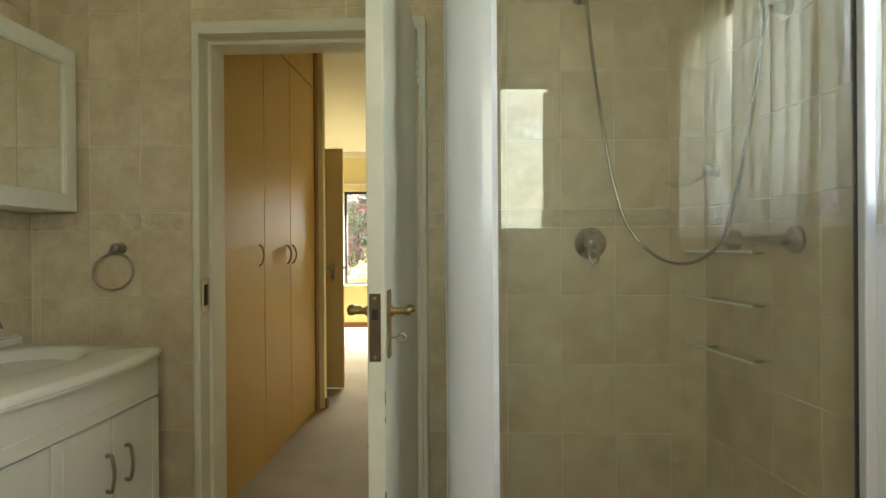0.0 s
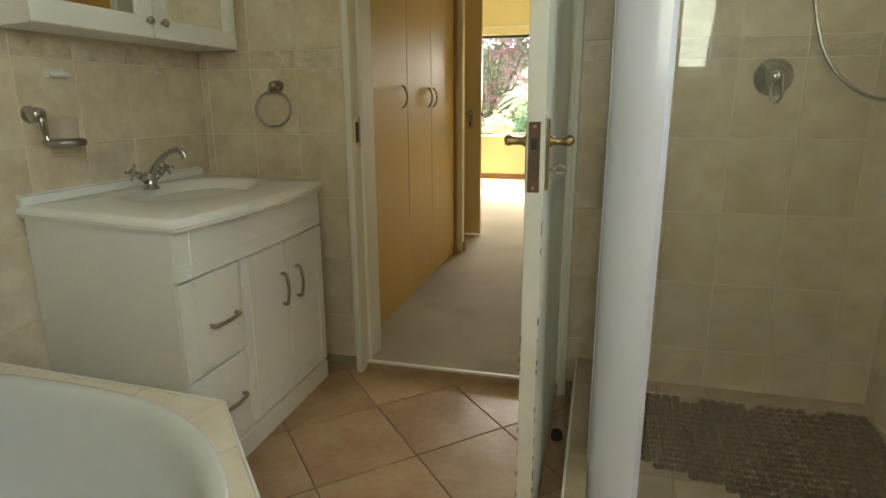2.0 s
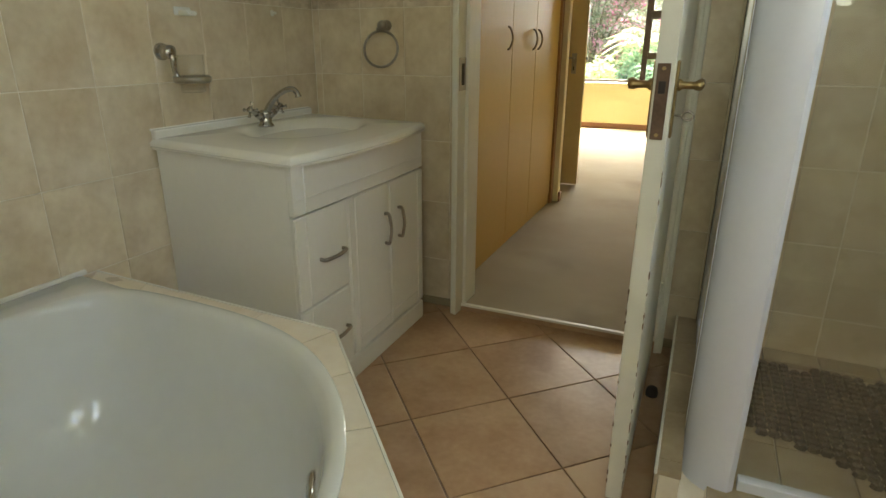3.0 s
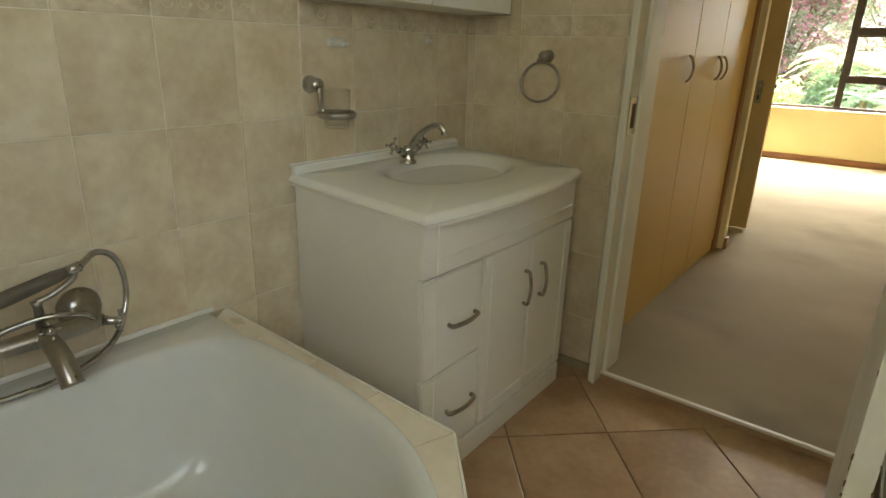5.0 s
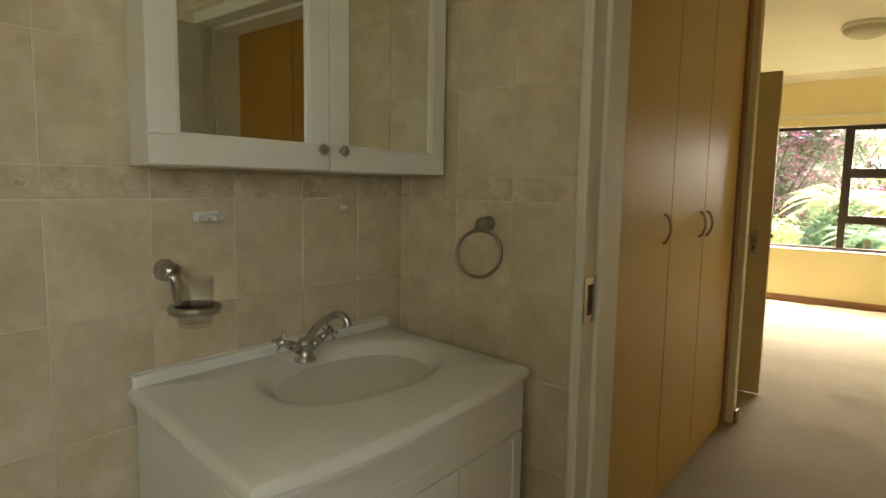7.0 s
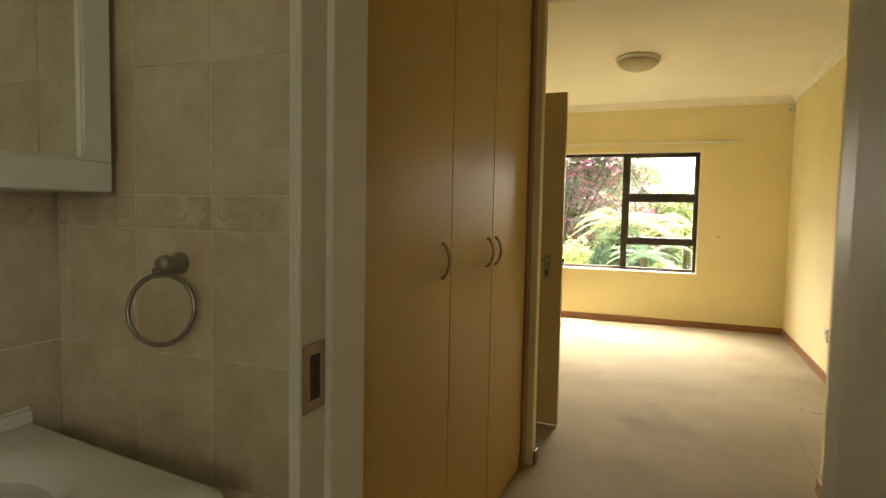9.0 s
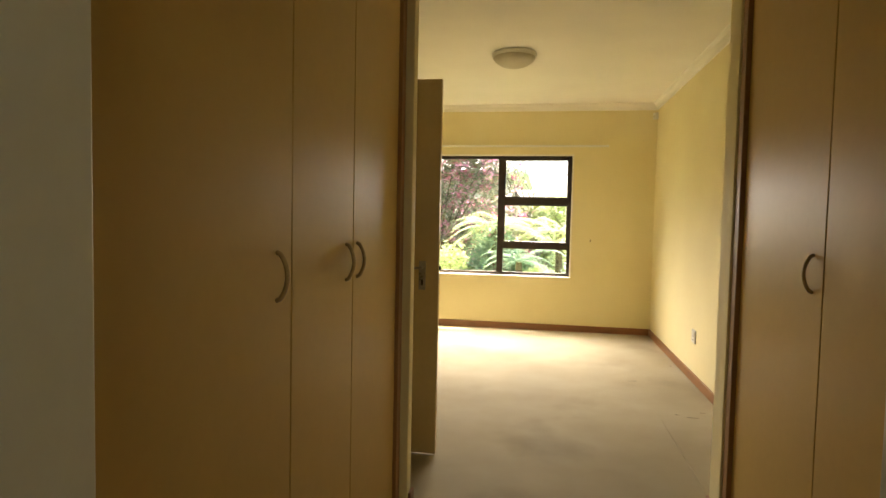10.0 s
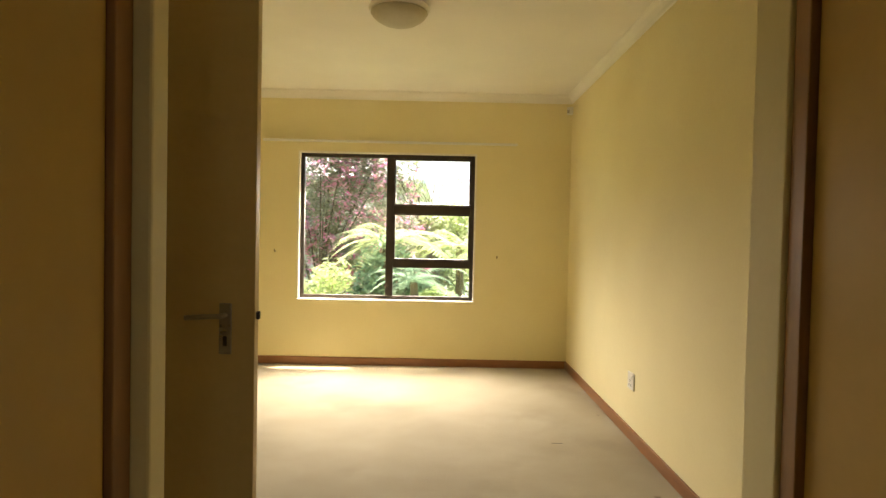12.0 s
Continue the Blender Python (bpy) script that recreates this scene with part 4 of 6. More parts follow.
def bath_mixer():
    t = thing("bath_mixer_tap", "satin chrome wall mixer with cross handles and hand shower", "tap", at=(0.0, -1.66, 0.60))
    a, b = Vector((0.085, -1.605, 0.580)), Vector((0.085, -1.815, 0.580))
    part("body", tube([a + Vector((0, 0.02, 0)), a, a.lerp(b, 0.5), b, b - Vector((0, 0.02, 0))], 0.020, 14, radii=[0.014, 0.019, 0.023, 0.019, 0.014]), M_STEEL, t, smooth=True)
    for p in (a, b):
        bm = lathe([(0.050, 0), (0.050, 0.006), (0.044, 0.022), (0.030, 0.034), (0.018, 0.040), (0.016, 0.085)], 28)
        bm.transform(Matrix.Translation((0.001, p.y, p.z + 0.012)) @ Matrix.Rotation(radians(90), 4, "Y"))
        part("escutcheon", bm, M_STEEL, t, smooth=True)
        s = 1 if p is a else -1
        cross_handle(t, p + Vector((0.01, s * 0.015, 0)), (0.55, s * 0.75, -0.1), 0.028)
    m = a.lerp(b, 0.5)
    pts = curve_points([m + Vector(q) for q in ((0.01, 0, 0), (0.05, 0, -0.004), (0.095, 0.0, -0.030), (0.125, 0.0, -0.072))], 6)
    part("spout", tube(pts, 0.018, 14, radii=[0.020 + 0.004 * i / len(pts) for i in range(len(pts))]), M_STEEL, t, smooth=True)
    part("diverter", tube([m + Vector((0, 0, 0.02)), m + Vector((0, 0, 0.075)), m + Vector((0, 0, 0.085))], 0.010, 12, radii=[0.012, 0.009, 0.013]), M_STEEL, t, smooth=True)
    cross_handle(t, m + Vector((0.018, 0, 0.018)), (0.9, 0, 0.35), 0.022)
    cradle = m + Vector((0.0, 0, 0.085))
    part("cradle", tube(curve_points([cradle, cradle + Vector((0, 0.03, 0.006)), cradle + Vector((0, 0.075, 0.03)), cradle + Vector((0, 0.085, 0.05))], 5), 0.007, 10), M_STEEL, t, smooth=True)
    g0, g1 = Vector((0.10, -1.870, 0.672)), Vector((0.10, -1.648, 0.720))
    hand = part("hand_shower", tube([g0, g0.lerp(g1, 0.1), g0.lerp(g1, 0.5), g0.lerp(g1, 0.9), g1], 0.015, 14, radii=[0.012, 0.015, 0.017, 0.015, 0.012]), M_HANDLE_GRIP, t, "dark grip of the hand shower", smooth=True)
    part("collar", tube([g1, g1 + (g1 - g0) * 0.13], 0.012, 12), M_CHROME, hand, smooth=True)
    bm = lathe([(0.014, 0), (0.030, 0.018), (0.036, 0.030), (0.034, 0.036), (0.004, 0.036)], 22)
    bm.transform(Matrix.Translation(g0) @ Matrix.Rotation(radians(60), 4, "X"))
    part("rose", bm, M_CHROME, hand, smooth=True)
    h = [g1 + (g1 - g0) * 0.13, (0.078, -1.575, 0.742), (0.052, -1.528, 0.712), (0.042, -1.508, 0.650), (0.050, -1.517, 0.585), (0.075, -1.560, 0.520), (0.095, -1.630, 0.487),
         (0.11, -1.740, 0.478), (0.11, -1.880, 0.490), (0.10, -1.915, 0.54), (0.09, -1.850, 0.60), (0.098, -1.735, 0.630), (0.105, -1.640, 0.618), (0.090, -1.600, 0.582)]
    pts = curve_points(h, 22)
    part("hose", tube(pts, 0.0075, 8, radii=[0.0078 if i % 2 else 0.0062 for i in range(len(pts))]), M_CHROME, t, "ribbed chrome hose", smooth=True)


bath_mixer()

# ---------------------------------------------------------------- shower
GLASS_Y = -0.872


def shower_cubicle():
    s = thing("shower_enclosure", "shower enclosure of white profiles and clear glass on a tiled kerb", "shower enclosure", at=(1.7, -0.9, FLOOR_B))
    # the rounded corner post, hollow quarter section
    c, r = Vector((1.812, -0.798)), 0.106
    outer = [c + Vector((math.cos(a), math.sin(a))) * r for a in [math.pi + k * (math.pi / 2) / 18 for k in range(19)]]
    poly = [(1.722, -0.760), (1.707, -0.768)] + [tuple(p) for p in outer] + [(1.822, -0.905), (1.836, -0.890), (1.838, -0.860), (1.800, -0.790)]
    post = part("corner_post", prism(poly, 0.0, 2.05), M_POST, s, "wide rounded white corner profile")
    for f in post.data.polygons:
        f.use_smooth = True
    post.data.set_sharp_from_angle(angle=radians(30))
    part("side_fin", box(1.704, 1.716, -0.800, -0.735, 0.14, 2.05, 0.002), M_POST, s)
    # side panel
    part("side_glass", box(1.7295, 1.7345, -0.745, WALL_B - 0.030, 0.14, 2.00), M_SHOWER_GLASS, s, "clear glass side panel")
    for y0, y1 in ((WALL_B - 0.034, WALL_B - 0.001), (WALL_B - 0.068, WALL_B - 0.040)):
        part("wall_profile", box(1.716, 1.748, y0, y1, 0.112, 2.04, 0.003), M_ALU, s, "aluminium wall profile")
    part("gasket", box(1.714, 1.750, WALL_B - 0.040, WALL_B - 0.034, 0.112, 2.04), M_GASKET, s)
    for z0, z1 in ((0.112, 0.142), (2.005, 2.045)):
        part("side_rail", box(1.718, 1.746, -0.745, WALL_B - 0.070, z0, z1, 0.003), M_POST, s)
        part("front_rail", box(1.845, WALL_C + 0.055, GLASS_Y - 0.016, GLASS_Y + 0.016, z0 - 0.092 if z0 < 1 else z0, z1 - 0.090 if z0 < 1 else z1, 0.003), M_POST, s)
    # front panel
    part("front_glass", box(1.845, WALL_C + 0.018, GLASS_Y - 0.003, GLASS_Y + 0.003, 0.05, 2.00), M_SHOWER_GLASS, s, "clear glass front panel")
    part("front_profile", box(WALL_C + 0.022, WALL_C + 0.050, GLASS_Y - 0.030, GLASS_Y + 0.018, 0.019, 2.04, 0.004), M_POST, s, "white wall profile")
    part("front_profile", box(WALL_C + 0.052, WALL_C + 0.086, GLASS_Y - 0.022, GLASS_Y + 0.022, 0.019, 2.04, 0.004), M_POST, s, "white wall profile")
    part("gasket", box(WALL_C + 0.016, WALL_C + 0.022, GLASS_Y - 0.004, GLASS_Y + 0.004, 0.05, 2.03), M_GASKET, s)
    for o in s.children:
        if o.name.split(".")[0] in ("side_glass", "front_glass"):
            o.visible_shadow = False
    return s


shower_cubicle()
kerb = thing("shower_kerb", "low beige tiled kerb round the shower", "shower kerb", at=(1.7, -0.5, FLOOR_B))
part("core", box(1.655, 1.704, -1.000, WALL_B - 0.002, FLOOR_B, 0.092), M_GROUT, kerb)
part("core", box(1.772, WALL_C + 0.09, -0.955, -0.850, FLOOR_B, 0.008), M_GROUT, kerb)
# kerb tiles use the darker tray material; their shade is in the colour
for k in range(5):
    y1 = WALL_B - 0.003 - k * 0.23
    part("tile", box(1.652, 1.706 if k > 2 else 1.772, max(y1 - 0.227, -1.002) if k > 2 else y1 - 0.227, y1, 0.093, 0.108, 0.002), M_TRAY, kerb)
    if k < 3:
        part("core", box(1.7045, 1.770, y1 - 0.227, y1, FLOOR_B, 0.092), M_GROUT, kerb)
    part("tile", box(1.644, 1.654, max(y1 - 0.227, -1.002) if k > 2 else y1 - 0.227, y1, FLOOR_B, 0.106, 0.002), M_TRAY, kerb)
part("edging", box(1.642, 1.650, -1.005, WALL_B - 0.003, 0.094, 0.112, 0.003), M_PLASTIC, kerb, "white plastic tile edging")
for k in range(5):
    x0 = 1.775 + k * 0.206
    part("tile", box(x0, min(x0 + 0.203, WALL_C + 0.095), -0.968, -0.957, FLOOR_B, 0.016, 0.002), M_TRAY, kerb)
    part("tile", box(x0, min(x0 + 0.203, WALL_C + 0.09), -0.955, -0.850, 0.008, 0.018, 0.002), M_TRAY, kerb)

part("core", box(1.7045, 1.7715, -1.000, -0.722, FLOOR_B, 0.0), M_GROUT, kerb)
tray = thing("shower_floor", "sunken beige tiled shower floor with a raised tile border", "shower floor", kind="structure", at=(2.2, -0.45, FLOOR_B))
part("bed", box(1.770, WALL_C + 0.07, -0.850, WALL_B, FLOOR_B - 0.1, 0.012), M_GROUT, tray)
for i in range(5):
    x0 = 1.774 + i * 0.182
    for j in range(4):
        y0 = -0.846 + j * 0.205
        part("tile", box(x0, x0 + 0.178, y0, min(y0 + 0.201, WALL_B - 0.1), 0.010, 0.022, 0.002), M_TRAY, tray)
    part("tile", box(x0, x0 + 0.178, WALL_B - 0.100, WALL_B - 0.003, 0.010, 0.040, 0.003), M_TRAY, tray)


def shower_mat():
    """A perforated mat of small lozenges with loose, torn edges."""
    rnd = random.Random(8)
    bm = bmesh.new()
    pitch = 0.037
    for i in range(44):
        for j in range(36):
            x, y = 1.79 + i * pitch * 0.88, -0.145 - j * pitch * 0.88
            if x > 2.66 or y < -0.83:
                continue
            gap = ((x - 2.06) / 0.10) ** 2 + ((y + 0.76) / 0.11) ** 2 < 1 + 0.25 * math.sin(9 * x + 14 * y)
            if gap or (y < -0.60 - 0.10 * math.sin(3.1 * x + 0.4) and x < 2.08) or y < -0.74 - 0.05 * math.sin(7 * x) or (y > -0.165 and math.sin(31 * x) > 0.6):
                continue
            z = 0.026 + 0.008 * max(0, noise.noise((x * 7, y * 7, 0.3))) + 0.02 * max(0, noise.noise((x * 2.6, y * 2.6, 4.0)) - 0.25)
            r, h = pitch * 0.47, 0.010
            a = rnd.uniform(-0.15, 0.15) + (math.pi / 4 if (i + j) % 2 else 0)
            low, top, mid = [], [], []
            for k in range(6):
                t = a + k * math.pi / 3
                low.append(bm.verts.new((x + r * math.cos(t), y + r * 0.86 * math.sin(t), z - 0.004)))
                top.append(bm.verts.new((x + r * 0.78 * math.cos(t), y + r * 0.66 * math.sin(t), z + h)))
            for k in range(6):
                bm.faces.new((low[k], low[(k + 1) % 6], top[(k + 1) % 6], top[k]))
            cen = bm.verts.new((x + 0.002, y, z + h * 0.35))
            for k in range(6):
                bm.faces.new((top[k], top[(k + 1) % 6], cen))
    ob = part("shower_mat", bm, M_MAT)
    return tagged(ob, "brown perforated plastic shower mat, curled and torn at the edge", "shower mat")


shower_mat()


def shower_mixer():
    m = thing("shower_mixer", "chrome wall shower mixer with a loop lever", "shower mixer", at=(2.237, WALL_B, 1.195))
    bm = lathe([(0.062, 0), (0.062, 0.006), (0.058, 0.012), (0.030, 0.018), (0.027, 0.050), (0.020, 0.058)], 36)
    bm.transform(Matrix.Translation((2.240, WALL_B - 0.001, 1.198)) @ Matrix.Rotation(radians(90), 4, "X"))
    part("rosette", bm, M_CHROME, m, smooth=True)
    o = Vector((2.240, WALL_B - 0.052, 1.200))
    loop = curve_points([o + Vector(p) for p in ((-0.014, 0, 0.010), (-0.016, -0.010, -0.020), (-0.016, -0.020, -0.060), (0, -0.024, -0.084), (0.016, -0.020, -0.060), (0.016, -0.010, -0.020), (0.014, 0, 0.010))], 6)
    part("lever", tube(loop, 0.0055, 10), M_CHROME, m, smooth=True)
    # wall outlet, hose and hand shower in its holder
    h = thing("hand_shower", "chrome hand shower on a long hose hung from a wall holder", "hand shower", at=(2.21, WALL_B, 2.155))
    bm = lathe([(0.034, 0), (0.034, 0.006), (0.026, 0.012), (0.014, 0.020), (0.013, 0.045)], 28)
    bm.transform(Matrix.Translation((2.205, WALL_B - 0.001, 2.160)) @ Matrix.Rotation(radians(90), 4, "X"))
    part("outlet", bm, M_CHROME, h, smooth=True)
    line = [(2.222, WALL_B - 0.040, 2.155), (2.240, WALL_B - 0.045, 1.95), (2.272, WALL_B - 0.05, 1.70), (2.312, WALL_B - 0.06, 1.45), (2.365, WALL_B - 0.08, 1.26), (2.45, WALL_B - 0.13, 1.15),
            (2.525, WALL_B - 0.24, 1.125), (2.585, WALL_B - 0.36, 1.20), (2.607, WALL_B - 0.45, 1.40), (2.612, WALL_B - 0.53, 1.62), (2.610, WALL_B - 0.60, 1.83)]
    pts = curve_points(line, 26)
    part("hose", tube(pts, 0.007, 8, radii=[0.0073 if i % 2 else 0.0060 for i in range(len(pts))]), M_CHROME, h, "ribbed chrome hose", smooth=True)
    e = Vector((2.610, WALL_B - 0.60, 1.83))
    part("handle", tube([e, e + Vector((-0.01, -0.01, 0.06)), e + Vector((-0.035, -0.02, 0.17))], 0.012, 12, radii=[0.011, 0.013, 0.011]), M_CHROME, h, smooth=True)
    bm = lathe([(0.012, 0), (0.034, 0.020), (0.042, 0.034), (0.040, 0.040), (0.003, 0.040)], 24)
    bm.transform(Matrix.Translation(e + Vector((-0.035, -0.02, 0.19))) @ Matrix.Rotation(radians(-110), 4, "Y"))
    part("rose", bm, M_CHROME, h, smooth=True)
    part("holder", tube([(WALL_C - 0.001, e.y, e.z + 0.03), (e.x + 0.012, e.y, e.z + 0.03), (e.x - 0.012, e.y, e.z + 0.03)], 0.016, 14, radii=[0.024, 0.013, 0.018]), M_CHROME, h, smooth=True)


shower_mixer()


def grab_rail():
    g = thing("grab_rail", "satin steel grab rail with round wall flanges", "grab rail", at=(WALL_C, -0.58, 1.2))
    for y in (-0.560, -0.240):
        bm = lathe([(0.040, 0), (0.040, 0.012), (0.034, 0.020), (0.015, 0.024), (0.014, 0.055)], 26)
        bm.transform(Matrix.Translation((WALL_C - 0.001, y, 1.20)) @ Matrix.Rotation(radians(-90), 4, "Y"))
        part("flange", bm, M_STEEL, g, smooth=True)
    part("bar", tube([(WALL_C - 0.052, -0.575, 1.20), (WALL_C - 0.052, -0.40, 1.20), (WALL_C - 0.052, -0.225, 1.20)], 0.014, 14), M_STEEL, g, smooth=True)


grab_rail()


def soap_holder():
    t = thing("soap_holder", "chrome wall holder with a glass soap dish in the shower", "soap holder", at=(WALL_C, -0.24, 1.45))
    bm = lathe([(0.026, 0), (0.026, 0.008), (0.018, 0.014), (0.016, 0.030), (0.021, 0.038), (0.018, 0.052), (0.005, 0.056)], 20)
    bm.transform(Matrix.Translation((WALL_C - 0.001, -0.155, 1.460)) @ Matrix.Rotation(radians(-90), 4, "Y"))
    part("mount", bm, M_STEEL, t, smooth=True)
    bm = lathe([(0.030, 0), (0.050, 0.010), (0.056, 0.022), (0.053, 0.022), (0.047, 0.013), (0.028, 0.004)], 26)
    bm.transform(Matrix.Translation((2.555, -0.120, 1.405)))
    part("dish", bm, M_CUP, t, smooth=True)
    part("arm", tube(curve_points([(WALL_C - 0.045, -0.155, 1.455), (2.622, -0.146, 1.435), (2.605, -0.138, 1.425)], 5), 0.007, 10), M_STEEL, t, smooth=True)


soap_holder()
for z in (1.165, 0.994, 0.816):
    sh = thing("glass_shelf", "narrow clear glass shelf in the shower corner", "shelf", "glass shower shelves", at=(2.64, -0.3, z))
    part("sheet", box(2.602, WALL_C - 0.001, -0.462, WALL_B - 0.001, z - 0.003, z + 0.003), M_SHELF_GLASS, sh)
    part("edge", box(2.597, 2.602, -0.462, WALL_B - 0.001, z - 0.004, z + 0.004, 0.001, 1), M_SHELF_EDGE, sh, "glass edge whitened for the light it catches")
    for y in (-0.40, -0.12):
        part("bracket", box(2.648, WALL_C - 0.001, y - 0.008, y + 0.008, z - 0.010, z - 0.003, 0.002, 1), M_CHROME, sh)

# ---------------------------------------------------------------- bathroom windows
def bath_window(name, axis, face, u0, u1, z0, z1, label):
    w = thing(name, label, "window", kind="structure", at=((face, (u0 + u1) / 2, z0) if axis == "x" else ((u0 + u1) / 2, face, z0)))

    def bar(nm, a, b, c, d, t0, t1, mat, label=""):
        lo, hi = sorted((face + t0, face + t1))
        bm = box(lo, hi, a, b, c, d, 0.003) if axis == "x" else box(a, b, lo, hi, c, d, 0.003)
        return part(nm, bm, mat, w, label)

    s = 1 if axis == "x" else -1
    f = 0.045
    bar("frame_side", u0, u0 + f, z0, z1, 0.05 * s, 0.10 * s, M_FRAME)
    bar("frame_side", u1 - f, u1, z0, z1, 0.05 * s, 0.10 * s, M_FRAME)
    bar("frame_head", u0 + f, u1 - f, z1 - f, z1, 0.05 * s, 0.10 * s, M_FRAME)
    bar("frame_foot", u0 + f, u1 - f, z0, z0 + f, 0.05 * s, 0.10 * s, M_FRAME)
    um = (u0 + u1) / 2 if axis == "x" else u0 + f
    bar("mullion", um - 0.02, um + 0.02, z0 + f, z1 - f, 0.05 * s, 0.10 * s, M_FRAME)
    for a, b in ((u0 + f, um - 0.02), (um + 0.02, u1 - f)):
        p = bar("pane", a, b, z0 + f, z1 - f, 0.073 * s, 0.077 * s, M_PANE)
        p.visible_shadow = False
    bar("sill", u0 - 0.01, u1 + 0.01, z0 - 0.006, z0 + 0.010, -0.012 * s, 0.05 * s, M_REVEAL, "pale tiled window sill")


bath_window("window_bathroom_side", "x", WALL_C, -2.43, -0.98, 1.25, 2.15, "white framed bathroom window behind lace curtains")
bath_window("window_bathroom_back", "y", BACK, 1.30, 2.25, 1.25, 2.14, "white framed bathroom window to the garden")


def curtain(y0, y1, seed):
    rnd = random.Random(seed)
    c = thing("lace_curtain", "white lace curtain hanging in soft folds", "curtain", "bathroom curtains", at=(WALL_C - 0.05, (y0 + y1) / 2, 2.2))
    bm, rows = bmesh.new(), []
    n, m = 220, 14
    ph = [rnd.uniform(0, 6) for _ in range(3)]
    for j in range(m + 1):
        z = 2.20 - 0.97 * j / m
        row = []
        for i in range(n + 1):
            u = i / n
            w = 0.040 * math.sin(u * 52 + ph[0] + 0.6 * math.sin(z * 3) + 0.8 * math.sin(u * 11 + ph[2])) + 0.012 * math.sin(u * 97 + ph[1])
            row.append(bm.verts.new((WALL_C - 0.070 + w * (0.5 + 0.5 * j / m), y0 + (y1 - y0) * (u + 0.004 * math.sin(z * 5 + u * 20)) + 0.013 * math.sin(2 * (u * 52 + ph[0] + 0.6 * math.sin(z * 3) + 0.8 * math.sin(u * 11 + ph[2]))), z + 0.006 * math.sin(u * 60) * (j == m))))
        rows.append(row)
    for a, b in zip(rows, rows[1:]):
        for k in range(n):
            bm.faces.new((a[k], a[k + 1], b[k + 1], b[k]))
    part("cloth", bm, M_LACE, c, smooth=True)


curtain(-1.66, -0.95, 3)
curtain(-2.46, -1.82, 4)
rod = thing("curtain_rod", "white curtain rod above the bathroom window", "curtain rod", at=(WALL_C - 0.055, -1.7, 2.21))
part("rod", tube([(WALL_C - 0.055, -2.52, 2.21), (WALL_C - 0.055, -1.7, 2.21), (WALL_C - 0.055, -0.91, 2.21)], 0.010, 12), M_PLASTIC, rod, smooth=True)
for y in (-2.48, -0.92):
    part("bracket", box(WALL_C - 0.065, WALL_C - 0.001, y - 0.008, y + 0.008, 2.20, 2.235, 0.003, 1), M_PLASTIC, rod)

# ---------------------------------------------------------------- wardrobes of the passage


def wardrobe(side, face, depth, doors, group):
    """A run of built-in wardrobe doors; side 1 faces +x, -1 faces -x. doors: (y0, y1, handle y or None)."""
    out = []
    for y0, y1, hy in doors:
        w = thing("wardrobe_unit", "cream lacquered built-in wardrobe door to the ceiling, bowed metal handle", "wardrobe", group, at=(face, (y0 + y1) / 2, 0))
        back = face - side * depth
        a, b = sorted((back, face - side * 0.022))
        part("carcass", box(a, b, y0, y1, 0.0, CEIL - 0.003), M_WARD, w)
        a, b = sorted((face - side * 0.0195, face))
        g = 0.0028
        door = part("door", box(a, b, y0 + g, y1 - g, 0.075, 2.352, 0.0022), M_WARD, w)
        part("top_door", box(a, b, y0 + g, y1 - g, 2.360, CEIL - 0.006, 0.0022), M_WARD, w)
        a, b = sorted((face - side * 0.0195, face - side * 0.006))
        part("plinth", box(a, b, y0 + 0.0005, y1 - 0.0005, 0.0, 0.072, 0.002), M_WARD, w)
        # dark sheet added behind the doors: the shade in their gaps, as colour
        a, b = sorted((face - side * 0.0215, face - side * 0.0200))
        part("gap_shade", box(a, b, y0, y1, 0.072, CEIL - 0.003), M_GAP_SHADE, w)
        if hy is not None:
            p, q = Vector((face, hy, 1.209)), Vector((face, hy, 1.097))
            o = Vector((side * 0.025, 0, 0))
            pts = curve_points([p, p + o * 0.45 - Vector((0, 0, 0.006)), p.lerp(q, 0.25) + o * 0.9, p.lerp(q, 0.5) + o * 1.1, p.lerp(q, 0.75) + o * 0.9, q + o * 0.45 + Vector((0, 0, 0.006)), q], 5)
            part("handle", tube(pts, 0.0058, 10), M_BRASS, door, "bowed dull metal handle", smooth=True)
        out.append(w)
    return out


wardrobe(1, WARD_L, 0.62, [(0.145, 0.842, 0.757), (0.842, 1.316, 1.242), (1.316, 1.895, 1.352)], "wardrobes on the basin side of the passage")
wardrobe(-1, WARD_R, 0.62, [(0.145, 0.765, 0.705), (0.765, 1.333, 0.825), (1.333, 2.030, 1.398)], "wardrobes across the passage")
for nm, x0, x1, y0, y1 in (("wardrobe_end_strip", 0.05, 0.664, 1.898, 1.962), ("wardrobe_end_strip", 2.043, 2.66, 2.033, 2.088)):
    e = tagged(part(nm, box(x0, x1, y0, y1, 0.0, CEIL - 0.003, 0.003), M_STRIP), "brown wood strip closing the wardrobe against the pier", "trim", kind="structure")
for nm, x0, x1 in (("trim_filler_left", 0.03, 0.645), ("trim_filler_right", 2.065, 2.69)):
    tagged(part(nm, box(x0, x1, 0.077, 0.143, 0.0, CEIL - 0.003), M_WARD), "cream filler strip beside the wardrobe", "trim", kind="structure")

# ---------------------------------------------------------------- bedroom entry door


